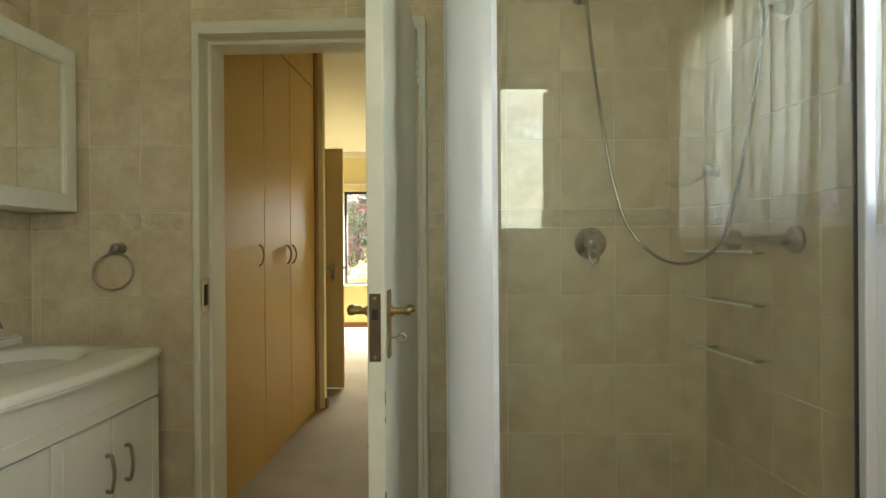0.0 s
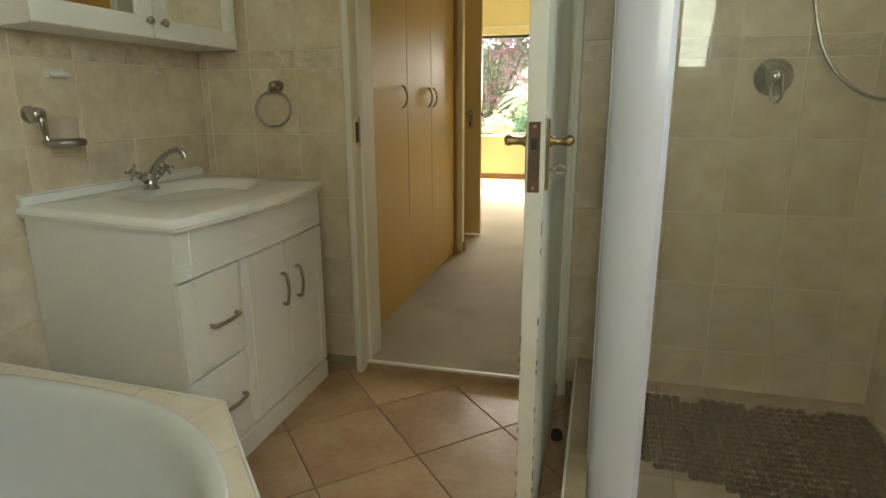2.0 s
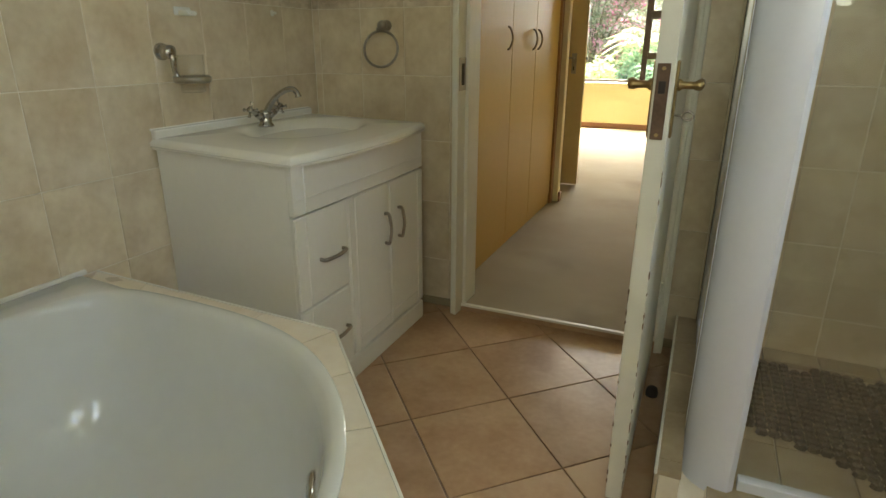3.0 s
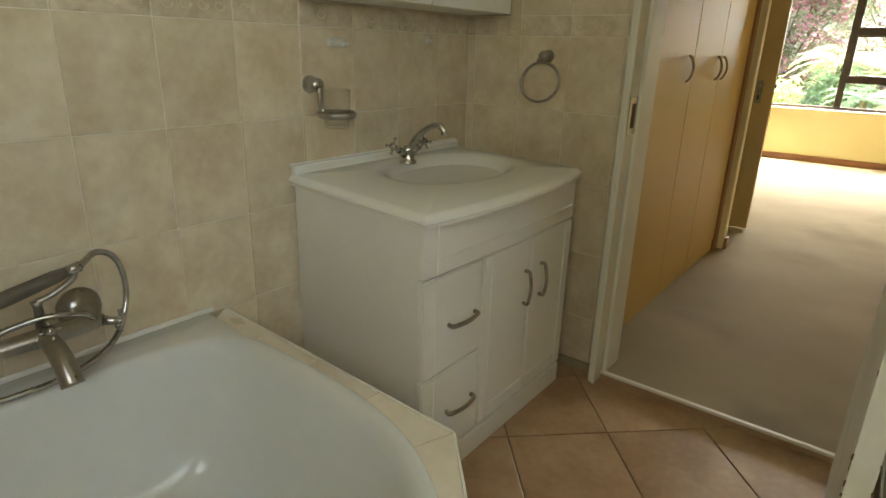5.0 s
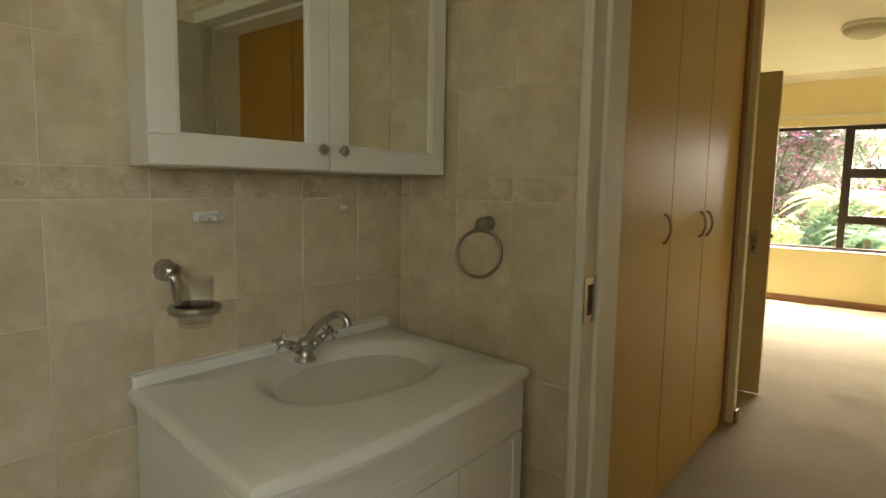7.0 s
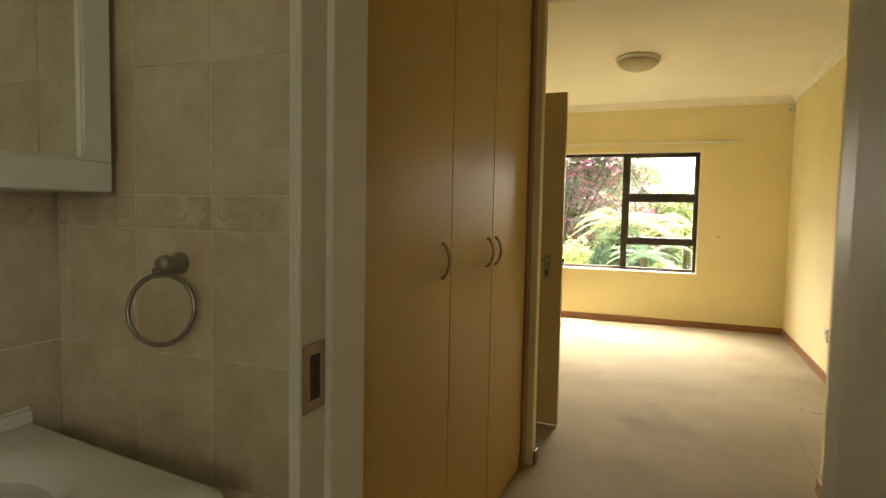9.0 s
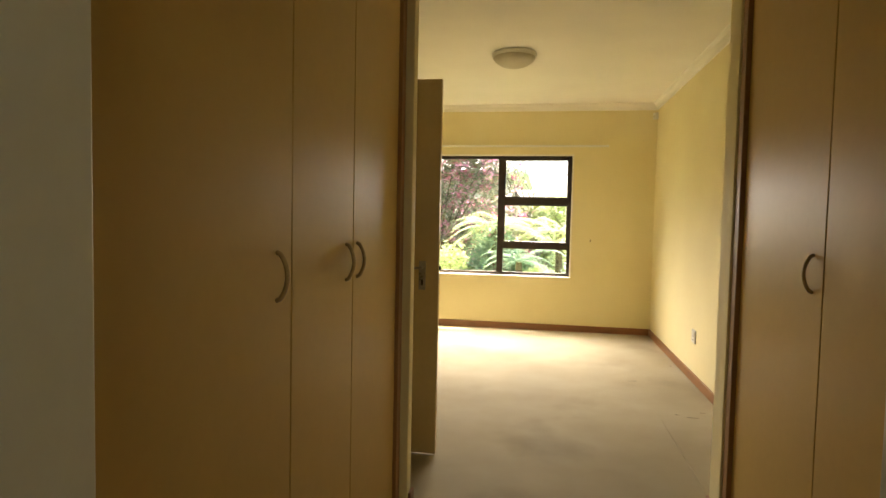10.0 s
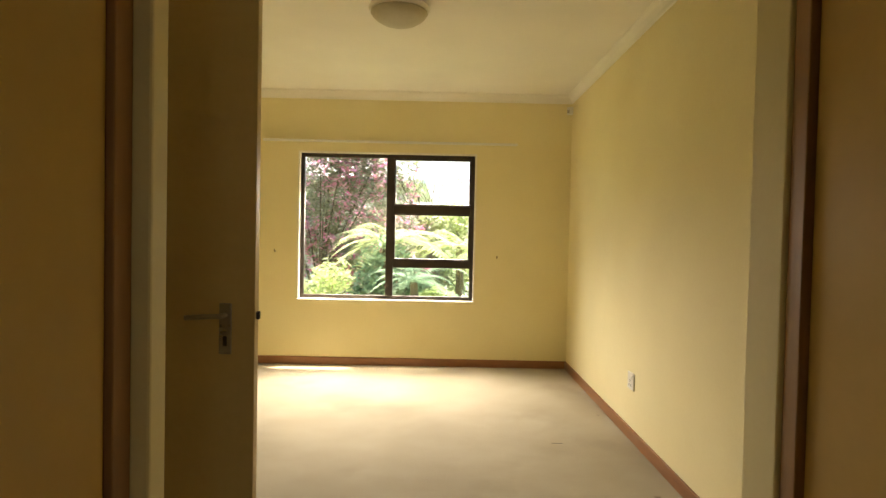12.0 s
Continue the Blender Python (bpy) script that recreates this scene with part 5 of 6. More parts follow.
def bedroom_door():
    d = thing("bedroom_door", "cream painted bedroom door standing open with a lever handle", "door", at=(-0.08, 2.575, 0.01))
    x0, x1, y0, y1 = -0.085, 0.715, 2.575, 2.612
    part("leaf", box(x0, x1, y0, y1, 0.010, 2.035, 0.002), M_BDOOR, d)
    for s, y in ((-1, y0), (1, y1)):
        a, b = sorted((y, y + s * 0.007))
        plate = part("handle_plate", box(0.608, 0.646, a, b, 0.910, 1.065, 0.003), M_STEEL, d, "worn metal handle plate")
        e = y + s * 0.042
        pts = curve_points([(0.627, y, 1.030), (0.627, y + s * 0.034, 1.030), (0.620, e, 1.030), (0.580, e, 1.028), (0.520, e, 1.024)], 5)
        part("lever", tube(pts, 0.0075, 10), M_STEEL, plate, smooth=True)
        # black box on the plate gives the keyhole's shade as colour
        part("keyhole", box(0.621, 0.633, min(y, y + s * 0.009), max(y, y + s * 0.009), 0.935, 0.965, 0.001, 1), M_BLACK, plate)
    part("latch", box(x1, x1 + 0.010, 2.586, 2.600, 1.015, 1.040, 0.002, 1), M_BLACK, d, "dark latch bolt")
    for z in (0.2, 1.8):
        c = cyl(0.008, 0.008, 0.09, 12)
        c.transform(Matrix.Translation((x0 - 0.004, y1, z)))
        part("hinge", c, M_STEEL, d, smooth=True)


bedroom_door()
fr = thing("door_frame", "cream painted frame of the bedroom entry", "door frame", kind="structure", at=(-0.12, 3.0, 0))
for y0, y1, z0, z1 in ((2.60, 2.64, 0, 2.05), (3.36, 3.40, 0, 2.05), (2.64, 3.36, 2.01, 2.05)):
    part("frame_bar", box(-0.272, -0.116, y0, y1, z0, z1, 0.003), M_BDOOR, fr)

# ---------------------------------------------------------------- bedroom window


def bedroom_window():
    w = thing("window_bedroom", "dark bronze aluminium window with three small lights beside a large pane", "window", kind="structure", at=(0.75, BED_F + 0.1, 0.64))
    x0, x1, z0, z1, xm = -0.100, 1.600, 0.640, 2.060, 0.775
    ya, yb = BED_F + 0.055, BED_F + 0.100

    def bar(name, a, b, c, d, off=0.0):
        return part(name, box(a, b, ya - off, yb, c, d, 0.003), M_BRONZE, w)

    f = 0.036
    bar("frame_side", x0, x0 + f, z0, z1)
    bar("frame_side", x1 - f, x1, z0, z1)
    bar("frame_head", x0 + f, x1 - f, z1 - f, z1)
    bar("frame_foot", x0 + f, x1 - f, z0, z0 + f)
    bar("mullion", xm - 0.036, xm + 0.036, z0 + f, z1 - f, 0.004)
    for z in (1.525, 0.992):
        bar("transom", xm + 0.036, x1 - f, z - 0.036, z + 0.036, 0.003)
    a, b = xm + 0.036, x1 - f
    sash = [(z0 + f, 0.956), (1.028, 1.489), (1.561, z1 - f)]
    for k, (c, d) in enumerate(sash):
        if k:
            for q in ((a, b, c, c + 0.018), (a, b, d - 0.018, d), (a, a + 0.018, c + 0.018, d - 0.018), (b - 0.018, b, c + 0.018, d - 0.018)):
                bar("sash_bar", q[0] + 0.0005, q[1] - 0.0005, q[2] + 0.0005, q[3] - 0.0005, 0.010)
    for q in [(x0 + f, xm - 0.036, z0 + f, z1 - f)] + [(a, b, c, d) for c, d in sash]:
        p = part("pane", box(q[0], q[1], ya + 0.020, ya + 0.024, q[2], q[3]), M_PANE, w)
        p.visible_shadow = False
    part("stay", tube([(0.86, ya - 0.012, 1.040), (0.98, ya - 0.016, 1.045), (1.06, ya - 0.012, 1.040)], 0.005, 8), M_BRONZE, w, smooth=True)
    # pale reveal and sill
    part("reveal", box(x0 - 0.015, x0, BED_F - 0.001, BED_F + 0.13, z0 - 0.012, z1 + 0.014), M_REVEAL, w)
    part("reveal", box(x1, x1 + 0.015, BED_F - 0.001, BED_F + 0.13, z0 - 0.012, z1 + 0.014), M_REVEAL, w)
    part("reveal", box(x0, x1, BED_F - 0.001, BED_F + 0.13, z1, z1 + 0.014), M_REVEAL, w)
    part("sill", box(x0 - 0.014, x1 + 0.014, BED_F - 0.014, BED_F + 0.13, z0 - 0.014, z0, 0.003), M_REVEAL, w, "pale painted window sill")


bedroom_window()
rail = thing("curtain_rail", "thin white curtain rail above the bedroom window", "curtain rail", at=(0.78, BED_F, 2.165))
part("track", box(-0.45, 2.00, BED_F - 0.045, BED_F - 0.025, 2.155, 2.178, 0.004), M_PLASTIC, rail)
for x in (-0.35, 0.35, 1.1, 1.85):
    part("bracket", box(x - 0.012, x + 0.012, BED_F - 0.025, BED_F - 0.001, 2.158, 2.182, 0.002, 1), M_PLASTIC, rail)
for x, z in ((-0.325, 1.095), (1.825, 1.070)):
    hk = thing("tieback_hook", "small brass curtain tieback hook on the wall", "hook", "tieback hooks", at=(x, BED_F, z))
    part("hook", tube(curve_points([(x, BED_F - 0.001, z), (x, BED_F - 0.030, z), (x, BED_F - 0.042, z + 0.008), (x, BED_F - 0.040, z + 0.020)], 4), 0.006, 8), M_BRASS, hk, smooth=True)

lamp = thing("ceiling_lamp", "round opal glass ceiling lamp with a ridged rim, unlit", "ceiling lamp", at=(1.0, 4.33, CEIL))
bm = lathe([(0.150, 0), (0.178, -0.006), (0.182, -0.020), (0.176, -0.034), (0.168, -0.036)], 40)
bm.transform(Matrix.Translation((1.0, 4.33, CEIL - 0.001)))
part("rim", bm, M_PLASTIC, lamp, "pale metal rim", smooth=True)
bm = lathe([(0.168, -0.034), (0.171, -0.044), (0.160, -0.056), (0.158, -0.062), (0.142, -0.076), (0.110, -0.096), (0.060, -0.112), (0.012, -0.117), (0.002, -0.118)], 40)
bm.transform(Matrix.Translation((1.0, 4.33, CEIL - 0.001)))
part("shade", bm, M_LAMP, lamp, smooth=True)
pir = thing("alarm_sensor", "small white motion sensor in the corner below the ceiling", "sensor", at=(2.49, 6.43, 2.50))
bm = prism([(2.475, BED_F - 0.001), (2.470, BED_F - 0.03), (2.490, BED_F - 0.055), (2.524, BED_F - 0.055), (2.524, BED_F - 0.001)], 2.470, 2.540, 0.006)
part("housing", bm, M_PLASTIC, pir)
part("lens", prism([(2.474, BED_F - 0.032), (2.487, BED_F - 0.052), (2.486, BED_F - 0.058), (2.468, BED_F - 0.034)], 2.482, 2.510), M_LAMP, pir)
sock = thing("wall_socket", "white plastic wall socket with one switch", "wall socket", at=(BED_R, 4.52, 0.37))
plate = part("plate", box(BED_R - 0.010, BED_R - 0.0005, 4.470, 4.580, 0.318, 0.428, 0.004), M_PLASTIC, sock)
part("switch", box(BED_R - 0.015, BED_R - 0.009, 4.488, 4.504, 0.390, 0.412, 0.002, 1), M_PLASTIC, sock)
# pin holes are black boxes coloured as the shade inside them
for y, z in ((4.510, 0.345), (4.545, 0.345), (4.5275, 0.375)):
    part("pin_hole", box(BED_R - 0.0115, BED_R - 0.009, y - 0.005, y + 0.005, z - 0.005, z + 0.005), M_BLACK, sock)

# ---------------------------------------------------------------- garden
ground = tagged(part("ground", box(-60, 60, -60, 260, -0.6, -0.35), M_GROUND), "lawn and soil of the garden", "ground", kind="structure")


def leaf_cloud(name, centre, size, count, leaf, mat, label, seed, lobes=9, flowers=0, flower_mat=None, trunk=True, pinnate=False):
    """A shrub: stems, and many small leaves gathered in uneven lobes."""
    rnd = random.Random(seed)
    cx, cy, cz = centre
    s = thing(name, label, "shrub", at=(cx, cy, -0.35))
    parts = []
    for k in range(lobes):
        a, r = rnd.uniform(0, 6.283), rnd.uniform(0.15, 0.75)
        parts.append((cx + size[0] * r * math.cos(a), cy + size[1] * r * math.sin(a), cz + size[2] * rnd.uniform(-0.6, 0.75), rnd.uniform(0.30, 0.55)))
    if trunk:
        bm = bmesh.new()
        for k, (x, y, z, r) in enumerate(parts):
            merge(bm, tube(curve_points([(cx + 0.08 * math.cos(k), cy + 0.08 * math.sin(k), -0.36), (cx + (x - cx) * 0.3, cy + (y - cy) * 0.3, (z - 0.35) * 0.5), (x, y, z)], 4), 0.03, 6,
                           radii=[0.022 - 0.016 * i / 8 for i in range(9)]))
        part("stems", bm, M_BARK, s)

    def cloud(n, sz, rim, bunch=1):
        verts, faces, heart = [], [], None
        for k in range(n):
            if bunch == 1 or k % bunch == 0:
                x, y, z, r = rnd.choice(parts)
                d = Vector((rnd.gauss(0, 1), rnd.gauss(0, 1), rnd.gauss(0, 1))).normalized() * (rnd.uniform(rim, 1.05) ** 0.5)
                heart = Vector((x + d.x * size[0] * r, y + d.y * size[1] * r, z + d.z * size[2] * r))
            p = heart if bunch == 1 else heart + Vector((rnd.gauss(0, 0.045), rnd.gauss(0, 0.045), rnd.gauss(0, 0.045)))
            if p.z < -0.3:
                p.z = rnd.uniform(-0.3, 0.2)
            m = Euler((rnd.uniform(-0.9, 0.9), rnd.uniform(-0.9, 0.9), rnd.uniform(0, 6.28))).to_matrix()
            l = sz * rnd.uniform(0.6, 1.3)
            q = [p + m @ Vector(v) for v in ((0, -l, 0), (l * 0.38, 0, l * 0.10), (0, l, 0), (-l * 0.38, 0, l * 0.10))]
            i = len(verts)
            verts += q
            faces.append((i, i + 1, i + 2, i + 3))
        me = bpy.data.meshes.new("crown")
        me.from_pydata(verts, [], faces)
        return me

    me = cloud(count, leaf, 0.15)
    me.materials.append(mat)
    o = new("crown", me)
    o.parent, o.matrix_parent_inverse = s, s.matrix_world.inverted()
    if flowers:
        me = cloud(flowers, max(leaf * 0.95, 0.050), 0.95, 9)
        me.materials.append(flower_mat)
        o = new("blossom", me)
        o.parent, o.matrix_parent_inverse = s, s.matrix_world.inverted()
        tagged(o, "clusters of blossom")
    return s


def fern(name, base, height, fronds, length, mat, label, seed):
    """A tree fern: a stem and arching fronds with many paired leaflets."""
    rnd = random.Random(seed)
    s = thing(name, label, "fern", "tree ferns", at=(base[0], base[1], -0.35))
    top = Vector((base[0], base[1], height))
    part("stem", tube([(base[0], base[1], -0.36), (base[0] + 0.02, base[1], height * 0.5), top], 0.06, 8, radii=[0.08, 0.06, 0.045]), M_BARK, s)
    for k in range(fronds):
        a = 2 * math.pi * k / fronds + rnd.uniform(-0.2, 0.2)
        rise, ln = rnd.uniform(0.02, 0.50), length * rnd.uniform(0.6, 1.15)
        d, side = Vector((math.cos(a), math.sin(a), 0)), Vector((-math.sin(a), math.cos(a), 0))
        verts, faces = [], []
        n = 30
        for i in range(n):
            t = (i + 1) / n
            p = top + d * (ln * t) + Vector((0, 0, ln * (rise * 2.2 * t - (0.55 + rise) * t * t)))
            w = ln * 0.19 * rnd.uniform(0.85, 1.1) * math.sin(math.pi * min(1, t * 0.92 + 0.08)) + 0.015
            b = ln / n * 0.42
            for sg in (-1, 1):
                tip = p + side * (sg * w) + d * (w * 0.35) + Vector((0, 0, -w * 0.30))
                j = len(verts)
                verts += [p - d * b, p + d * b, tip + d * b * 0.2, tip - d * b * 0.2]
                faces.append((j, j + 1, j + 2, j + 3))
        me = bpy.data.meshes.new("frond")
        me.from_pydata(verts, [], faces)
        me.materials.append(mat)
        o = new("frond", me)
        o.parent, o.matrix_parent_inverse = s, s.matrix_world.inverted()


leaf_cloud("flowering_shrub", (-0.66, 10.2, 1.75), (1.35, 0.9, 1.75), 23000, 0.042, M_LEAF_DARK, "tall shrub covered in pink blossom", 11, 22, 6000, M_FLOWER)
leaf_cloud("flowering_shrub", (0.45, 11.2, 1.0), (0.9, 0.8, 1.2), 11000, 0.042, M_LEAF_DARK, "dark shrub with scattered pink blossom behind the ferns", 12, 9, 900, M_FLOWER)
leaf_cloud("lime_shrub", (-0.10, 7.85, 0.42), (0.50, 0.40, 0.48), 2200, 0.040, M_LEAF_LIME, "rounded lime-green garden shrub by the window", 13, 10)
leaf_cloud("low_shrub", (1.05, 7.75, 0.20), (0.50, 0.35, 0.42), 1600, 0.045, M_LEAF_LIME, "low light-green shrub below the window", 14, 8)
leaf_cloud("white_flowering_shrub", (1.75, 8.1, 0.25), (0.60, 0.4, 0.50), 1500, 0.050, M_LEAF_BLUE, "grey-green shrub dotted with white blossom", 15, 8, 420, M_WHITE_FLOWER)
leaf_cloud("grey_green_shrub", (0.55, 8.7, 0.45), (0.75, 0.5, 0.75), 2600, 0.060, M_LEAF_BLUE, "feathery grey-green shrub among the ferns", 16, 10)
leaf_cloud("background_shrub", (2.4, 11.5, 0.9), (1.6, 0.9, 0.95), 6500, 0.07, M_LEAF_FERN, "sunlit green shrubs behind the ferns", 17, 14)
leaf_cloud("background_shrub", (-3.0, 12.5, 1.8), (2.0, 1.0, 2.1), 3600, 0.10, M_LEAF_DARK, "tall dark green shrubs along the garden", 18, 14)
leaf_cloud("hedge_shrub", (1.75, -5.0, 1.9), (2.1, 0.9, 2.3), 24000, 0.085, M_LEAF_HEDGE, "leafy green hedge outside the back bathroom window", 19, 22)
fern("tree_fern", (0.50, 9.0), 1.16, 19, 1.15, M_LEAF_FERN, "tree fern with light green arching fronds", 21)
fern("tree_fern", (1.55, 9.3), 1.12, 19, 1.10, M_LEAF_FERN, "tree fern with light green arching fronds", 22)
fern("tree_fern", (0.95, 8.1), 0.70, 16, 0.70, M_LEAF_BLUE, "small grey-green fern in front of the window", 23)
fern("tree_fern", (2.05, 8.8), 0.95, 16, 0.80, M_LEAF_FERN, "tree fern with light green arching fronds", 24)


def bare_tree():
    rnd = random.Random(31)
    t = thing("bare_tree", "thin garden tree with many fine bare branches", "tree", at=(0.95, 12.0, -0.35))
    base = Vector((0.95, 12.0, -0.36))
    part("trunk", tube([base, base + Vector((0.05, 0, 1.2)), base + Vector((0.02, 0, 2.0))], 0.06, 8, radii=[0.08, 0.06, 0.045]), M_BARK, t)
    bm = bmesh.new()
    tips = []
    for k in range(9):
        a = rnd.uniform(0, 6.28)
        s = base + Vector((0.03, 0, rnd.uniform(1.3, 2.0)))
        e = s + Vector((0.75 * math.cos(a), 0.5 * math.sin(a), rnd.uniform(0.8, 1.8)))
        pts = curve_points([s, s.lerp(e, 0.4) + Vector((0, 0, -0.08)), e], 4)
        merge(bm, tube(pts, 0.02, 5, radii=[0.026 - 0.019 * i / 8 for i in range(9)]))
        for j in range(5):
            p = pts[rnd.randrange(3, 9)]
            q = p + Vector((rnd.uniform(-0.5, 0.5), rnd.uniform(-0.3, 0.3), rnd.uniform(0.2, 0.7)))
            merge(bm, tube([p, p.lerp(q, 0.5) + Vector((0.03, 0, 0)), q], 0.008, 4, radii=[0.010, 0.007, 0.003]))
            tips.append(q)
    part("branches", bm, M_BARK, t)
    verts, faces = [], []
    for q in tips:
        for k in range(14):
            p = q + Vector((rnd.gauss(0, 0.14), rnd.gauss(0, 0.14), rnd.gauss(0, 0.14)))
            m = Euler((rnd.uniform(-1, 1), rnd.uniform(-1, 1), rnd.uniform(0, 6))).to_matrix()
            i = len(verts)
            verts += [p + m @ Vector(v) for v in ((0, -0.04, 0), (0.016, 0, 0), (0, 0.04, 0), (-0.016, 0, 0))]
            faces.append((i, i + 1, i + 2, i + 3))
    me = bpy.data.meshes.new("leaves")
    me.from_pydata(verts, [], faces)
    me.materials.append(M_LEAF_LIME)
    o = new("leaves", me)
    o.parent, o.matrix_parent_inverse = t, t.matrix_world.inverted()


bare_tree()


def neighbour():
    h = thing("neighbour_house", "pale plastered house with a light tiled hipped roof", "house", at=(-1.8, 19.5, -0.35))
    x0, x1, y0, y1, z1 = -5.5, 0.35, 15.5, 23.5, 2.62
    part("wall", box(x0, x1, y0, y1, -0.36, z1), M_HOUSE, h)
    e = 0.55
    bm = bmesh.new()
    a = [bm.verts.new(c) for c in ((x0 - e, y0 - e, z1 - 0.05), (x1 + e, y0 - e, z1 - 0.05), (x1 + e, y1 + e, z1 - 0.05), (x0 - e, y1 + e, z1 - 0.05))]
    r = [bm.verts.new(c) for c in ((x0 + 2.4, (y0 + y1) / 2, z1 + 2.0), (x1 - 2.4, (y0 + y1) / 2, z1 + 2.0))]
    for f in ((a[0], a[1], r[1], r[0]), (a[1], a[2], r[1]), (a[2], a[3], r[0], r[1]), (a[3], a[0], r[0]), (a[3], a[2], a[1], a[0])):
        bm.faces.new(f)
    part("roof", bm, M_ROOF, h)
    part("gutter", box(x0 - e - 0.08, x1 + e, y0 - e - 0.10, y0 - e, z1 - 0.12, z1, 0.01), M_ROOF, h)
    # solid dark boxes: the shade inside the window openings is their colour
    for x in (-4.6, -0.85):
        w = part("window", box(x, x + 0.9, y0 - 0.03, y0 + 0.02, 0.7, 1.75), M_OPENING_SHADE, h, "window opening coloured dark for the shade inside")
        part("frame", box(x - 0.06, x + 0.96, y0 - 0.02, y0 + 0.015, 0.64, 1.81), M_PLASTIC, w)


neighbour()
rnd_g = random.Random(77)
verts, faces = [], []
for k in range(5000):
    x, y = rnd_g.uniform(-6, 8), rnd_g.uniform(7.0, 17.0)
    hgt, w, a = rnd_g.uniform(0.06, 0.16), 0.012, rnd_g.uniform(0, 6.28)
    i = len(verts)
    verts += [(x - w * math.cos(a), y - w * math.sin(a), -0.352), (x + w * math.cos(a), y + w * math.sin(a), -0.352), (x + rnd_g.uniform(-0.05, 0.05), y + rnd_g.uniform(-0.05, 0.05), -0.35 + hgt)]
    faces.append((i, i + 1, i + 2))
me = bpy.data.meshes.new("grass")
me.from_pydata(verts, [], faces)
me.materials.append(M_LEAF_FERN)
tagged(new("grass", me), "grass of the garden lawn", "grass", kind="stuff")
# eaves added out of view, their depth set by the floor's sun patch
tagged(part("eaves", box(-3.0, 5.0, BED_F + 0.14, BED_F + 0.22, CEIL - 0.15, CEIL + 0.05), M_CEIL), "unseen roof eaves added above the bedroom window", "eaves", kind="structure")

# ---------------------------------------------------------------- tiles of walls and floor, last
TILE_CACHE = {}


def tile_mesh(w, h, mat, depth=0.008):
    key = (round(w, 3), round(h, 3), mat.name)
    if key not in TILE_CACHE:
        b = 0.0016
        x, z = w / 2, h / 2
        v = [(-x, 0, -z), (x, 0, -z), (x, 0, z), (-x, 0, z), (-x, -depth + b, -z), (x, -depth + b, -z), (x, -depth + b, z), (-x, -depth + b, z),
             (-x + b, -depth, -z + b), (x - b, -depth, -z + b), (x - b, -depth, z - b), (-x + b, -depth, z - b)]
        f = [(8, 9, 10, 11)] + [(k, (k + 1) % 4, 4 + (k + 1) % 4, 4 + k) for k in range(4)] + [(4 + k, 4 + (k + 1) % 4, 8 + (k + 1) % 4, 8 + k) for k in range(4)]
        me = bpy.data.meshes.new("tile")
        me.from_pydata(v, [], f)
        me.materials.append(mat)
        TILE_CACHE[key] = me
    return TILE_CACHE[key]


ROWS = [(FLOOR_B, 0.191), (0.191, 0.459), (0.459, 0.727), (0.727, 0.995), (0.995, 1.262), (1.262, 1.334), (1.334, 1.602), (1.602, 1.870), (1.870, 2.138), (2.138, 2.406), (2.406, CEIL - 0.001)]
rnd_t = random.Random(3)


def relief_mesh():
    """A scroll of low leaves for the border tiles."""
    bm = bmesh.new()
    for s in (-0.072, -0.024, 0.024, 0.072):
        sg = 1 if int(round(s * 1000)) % 3 else -1
        pts = [(s + 0.017 * math.cos(a) * (1 - a / 11), 0, sg * 0.016 * math.sin(a) * (1 - a / 11)) for a in [k * 0.75 for k in range(9)]]
        merge(bm, tube(pts, 0.0035, 5, radii=[0.004 - 0.0003 * i for i in range(9)]))
    for v in bm.verts:
        v.co.y *= 0.28
    me = bm_mesh("relief", bm, True)
    me.materials.append(M_RELIEF)
    return me


RELIEF = relief_mesh()


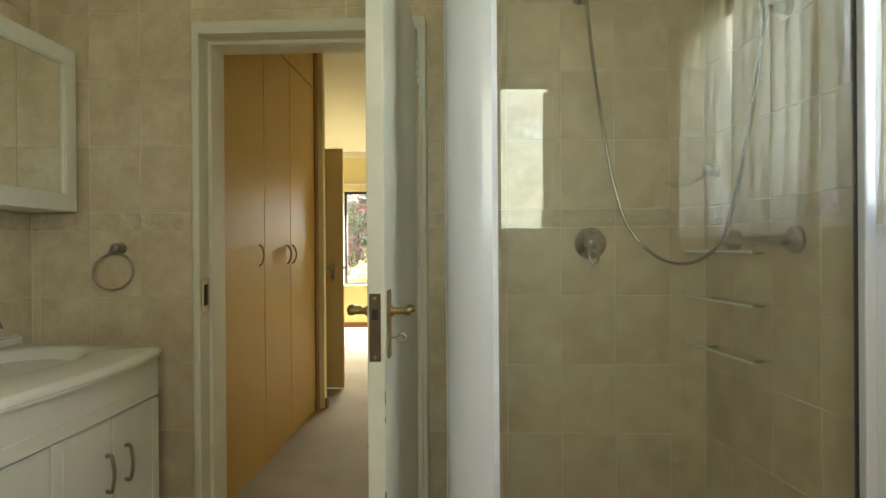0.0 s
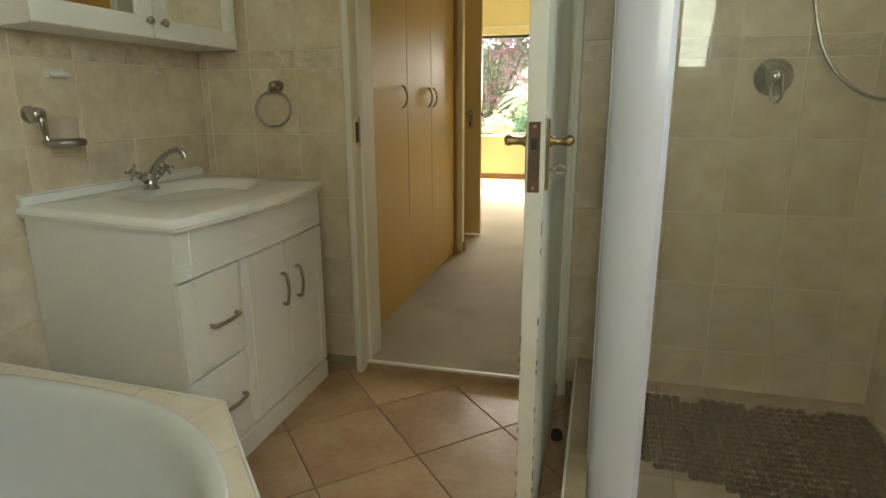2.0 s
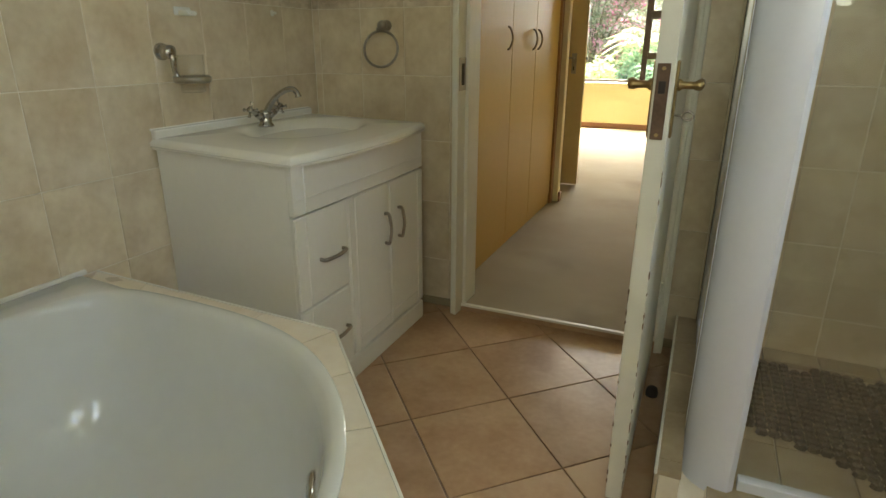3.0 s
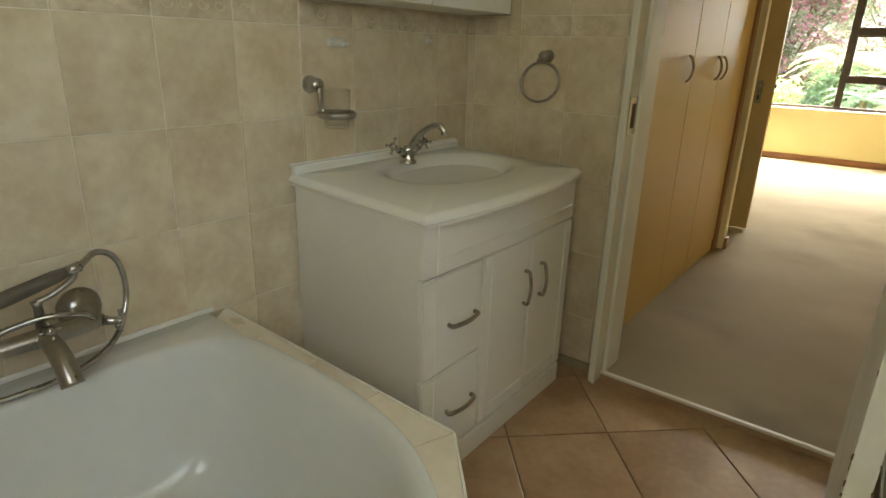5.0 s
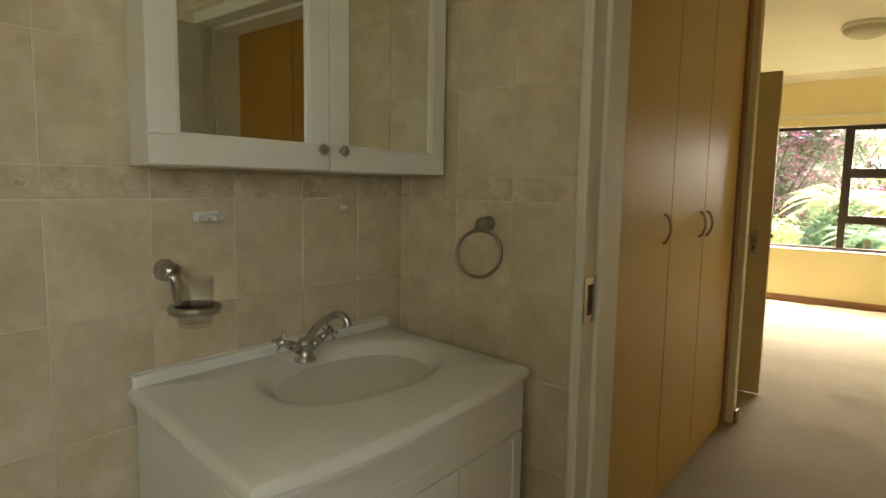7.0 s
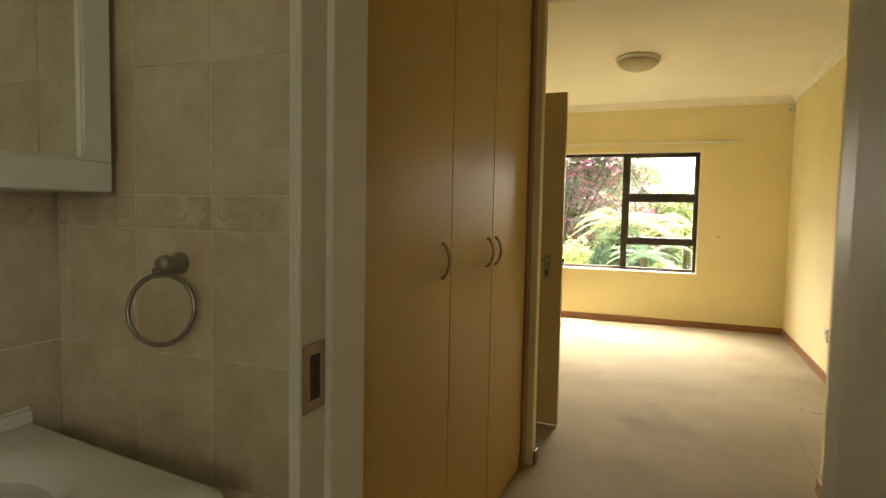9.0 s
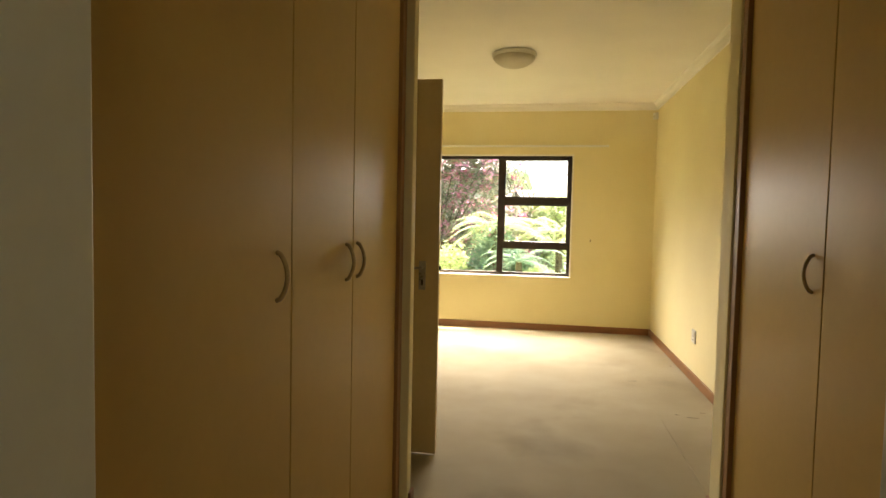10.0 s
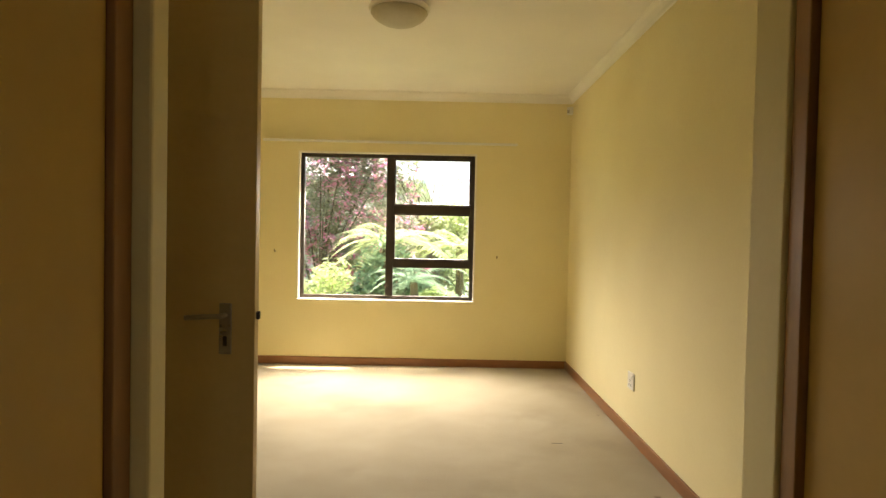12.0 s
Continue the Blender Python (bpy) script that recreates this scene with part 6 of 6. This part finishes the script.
def tile_wall(owner, axis, face, sign, start, pitch, u0, u1, holes=(), z_from=FLOOR_B):
    """Lays tiles over a wall. axis x: the wall faces +-x and u runs along y; axis y: it faces -y or +y and u runs along x."""
    g = 0.0028
    k0 = math.floor((u0 - start) / pitch)
    inv = owner.matrix_world.inverted()
    for k in range(k0, k0 + 40):
        a, b = max(start + k * pitch, u0), min(start + (k + 1) * pitch, u1)
        if b - a < 0.012:
            continue
        for c, d in ROWS:
            c = max(c, z_from)
            if d - c < 0.015:
                continue
            cells = [(a, b, c, d)]
            for h in holes:
                nxt = []
                for (p, q, r, s) in cells:
                    if q <= h[0] or p >= h[1] or s <= h[2] or r >= h[3]:
                        nxt.append((p, q, r, s))
                        continue
                    if p < h[0]:
                        nxt.append((p, h[0], r, s))
                    if q > h[1]:
                        nxt.append((h[1], q, r, s))
                    if r < h[2]:
                        nxt.append((max(p, h[0]), min(q, h[1]), r, h[2]))
                    if s > h[3]:
                        nxt.append((max(p, h[0]), min(q, h[1]), h[3], s))
                cells = nxt
            border = abs(c - 1.262) < 1e-4
            for (p, q, r, s) in cells:
                w, hh = q - p - g, s - r - g
                if w < 0.01 or hh < 0.01:
                    continue
                ob = new("border_tile" if border else "tile", tile_mesh(w, hh, M_BORDER if border else M_TILE))
                uc, zc = (p + q) / 2, (r + s) / 2
                tilt = rnd_t.uniform(-0.12, 0.12)
                if axis == "x":
                    m = pose(face - sign * 0.008, uc, zc, 0, 0, 90 if sign > 0 else -90) @ pose(0, 0, 0, tilt, 0, tilt)
                else:
                    m = pose(uc, face - sign * 0.008, zc, 0, 0, 0 if sign < 0 else 180) @ pose(0, 0, 0, tilt, 0, tilt)
                ob.parent, ob.matrix_parent_inverse, ob.matrix_basis = owner, inv, m
                if border and w > 0.18:
                    rl = new("relief", RELIEF)
                    rl.parent, rl.matrix_parent_inverse, rl.matrix_basis = owner, inv, m @ Matrix.Translation((0, -0.008, 0))


tile_wall(wall_a, "x", 0.0, 1, -0.895, 0.2195, BACK, WALL_B)
tile_wall(wall_b, "y", WALL_B, -1, 0.452, 0.2095, 0.0, WALL_C, [(OPEN_L - 0.028, OPEN_R + 0.028, -1, OPEN_T + 0.048)])
tile_wall(wall_c, "x", WALL_C, -1, -0.22, 0.2195, BACK - 0.06, WALL_B, [(-2.43, -0.98, 1.25, 2.15)])
tile_wall(wall_d, "y", BACK, 1, 0.10, 0.2095, 0.0, WALL_C + 0.33, [(1.30, 2.25, 1.25, 2.14)])


def clip_poly(poly, x0, x1, y0, y1):
    for axis, lim, keep in ((0, x0, 1), (0, x1, -1), (1, y0, 1), (1, y1, -1)):
        out = []
        for p, q in zip(poly, poly[1:] + poly[:1]):
            ip, iq = (p[axis] - lim) * keep >= 0, (q[axis] - lim) * keep >= 0
            if ip:
                out.append(p)
            if ip != iq:
                t = (lim - p[axis]) / (q[axis] - p[axis])
                out.append((p[0] + t * (q[0] - p[0]), p[1] + t * (q[1] - p[1])))
        poly = out
        if len(poly) < 3:
            return []
    return poly


def floor_tiles():
    c, g = Vector((1.1525, -0.651)), 0.0045
    pu, pv = 0.350, 0.3706
    u, v = Vector((0.7191, 0.6949)), Vector((0.6733, -0.7394))
    inv = floor_b.matrix_world.inverted()
    for rect in ((0.002, 1.642, BACK + 0.002, -0.046), (1.642, WALL_C + 0.30, BACK + 0.002, -0.970)):
        for i in range(-10, 11):
            for j in range(-10, 11):
                o = c + u * (i * pu) + v * (j * pv)
                quad = [o + u * a + v * b for a, b in ((g / 2, g / 2), (pu - g / 2, g / 2), (pu - g / 2, pv - g / 2), (g / 2, pv - g / 2))]
                poly = clip_poly([tuple(q) for q in quad], *rect)
                if len(poly) < 3:
                    continue
                area = abs(sum(a[0] * b[1] - b[0] * a[1] for a, b in zip(poly, poly[1:] + poly[:1]))) / 2
                if area < 0.0004:
                    continue
                cen = Vector((sum(q[0] for q in poly) / len(poly), sum(q[1] for q in poly) / len(poly)))
                top = [cen + (Vector(q) - cen) * (1 - 0.0025 / max(0.03, (Vector(q) - cen).length)) for q in poly]
                verts = [(x, y, FLOOR_B - 0.0065) for x, y in poly] + [(x, y, FLOOR_B - 0.0012) for x, y in poly] + [(x, y, FLOOR_B) for x, y in top]
                n = len(poly)
                order = 1 if sum(a[0] * b[1] - b[0] * a[1] for a, b in zip(poly, poly[1:] + poly[:1])) > 0 else -1
                faces = [tuple(range(2 * n, 3 * n))[::order]]
                for k in range(n):
                    m = (k + 1) % n
                    faces += [(k, m, n + m, n + k)[::order], (n + k, n + m, 2 * n + m, 2 * n + k)[::order]]
                me = bpy.data.meshes.new("floor_tile")
                me.from_pydata(verts, [], faces)
                me.materials.append(M_FLOOR_TILE)
                ob = new("floor_tile", me)
                ob.parent, ob.matrix_parent_inverse = floor_b, inv


floor_tiles()

# the window wall of the bathroom runs six degrees out of square: turn it, and what hangs on it, about its shower corner
SWING = Matrix.Translation((WALL_C, WALL_B, 0)) @ Matrix.Rotation(radians(6.0), 4, "Z") @ Matrix.Translation((-WALL_C, -WALL_B, 0))
for ob in list(scene.objects):
    if ob.parent is None and ob.name.split(".")[0] in ("wall_window", "window_bathroom_side", "lace_curtain", "curtain_rod", "grab_rail", "glass_shelf",
                                                      "trim_cornice_side", "skylight_bath_side"):
        ob.matrix_world = SWING @ ob.matrix_world
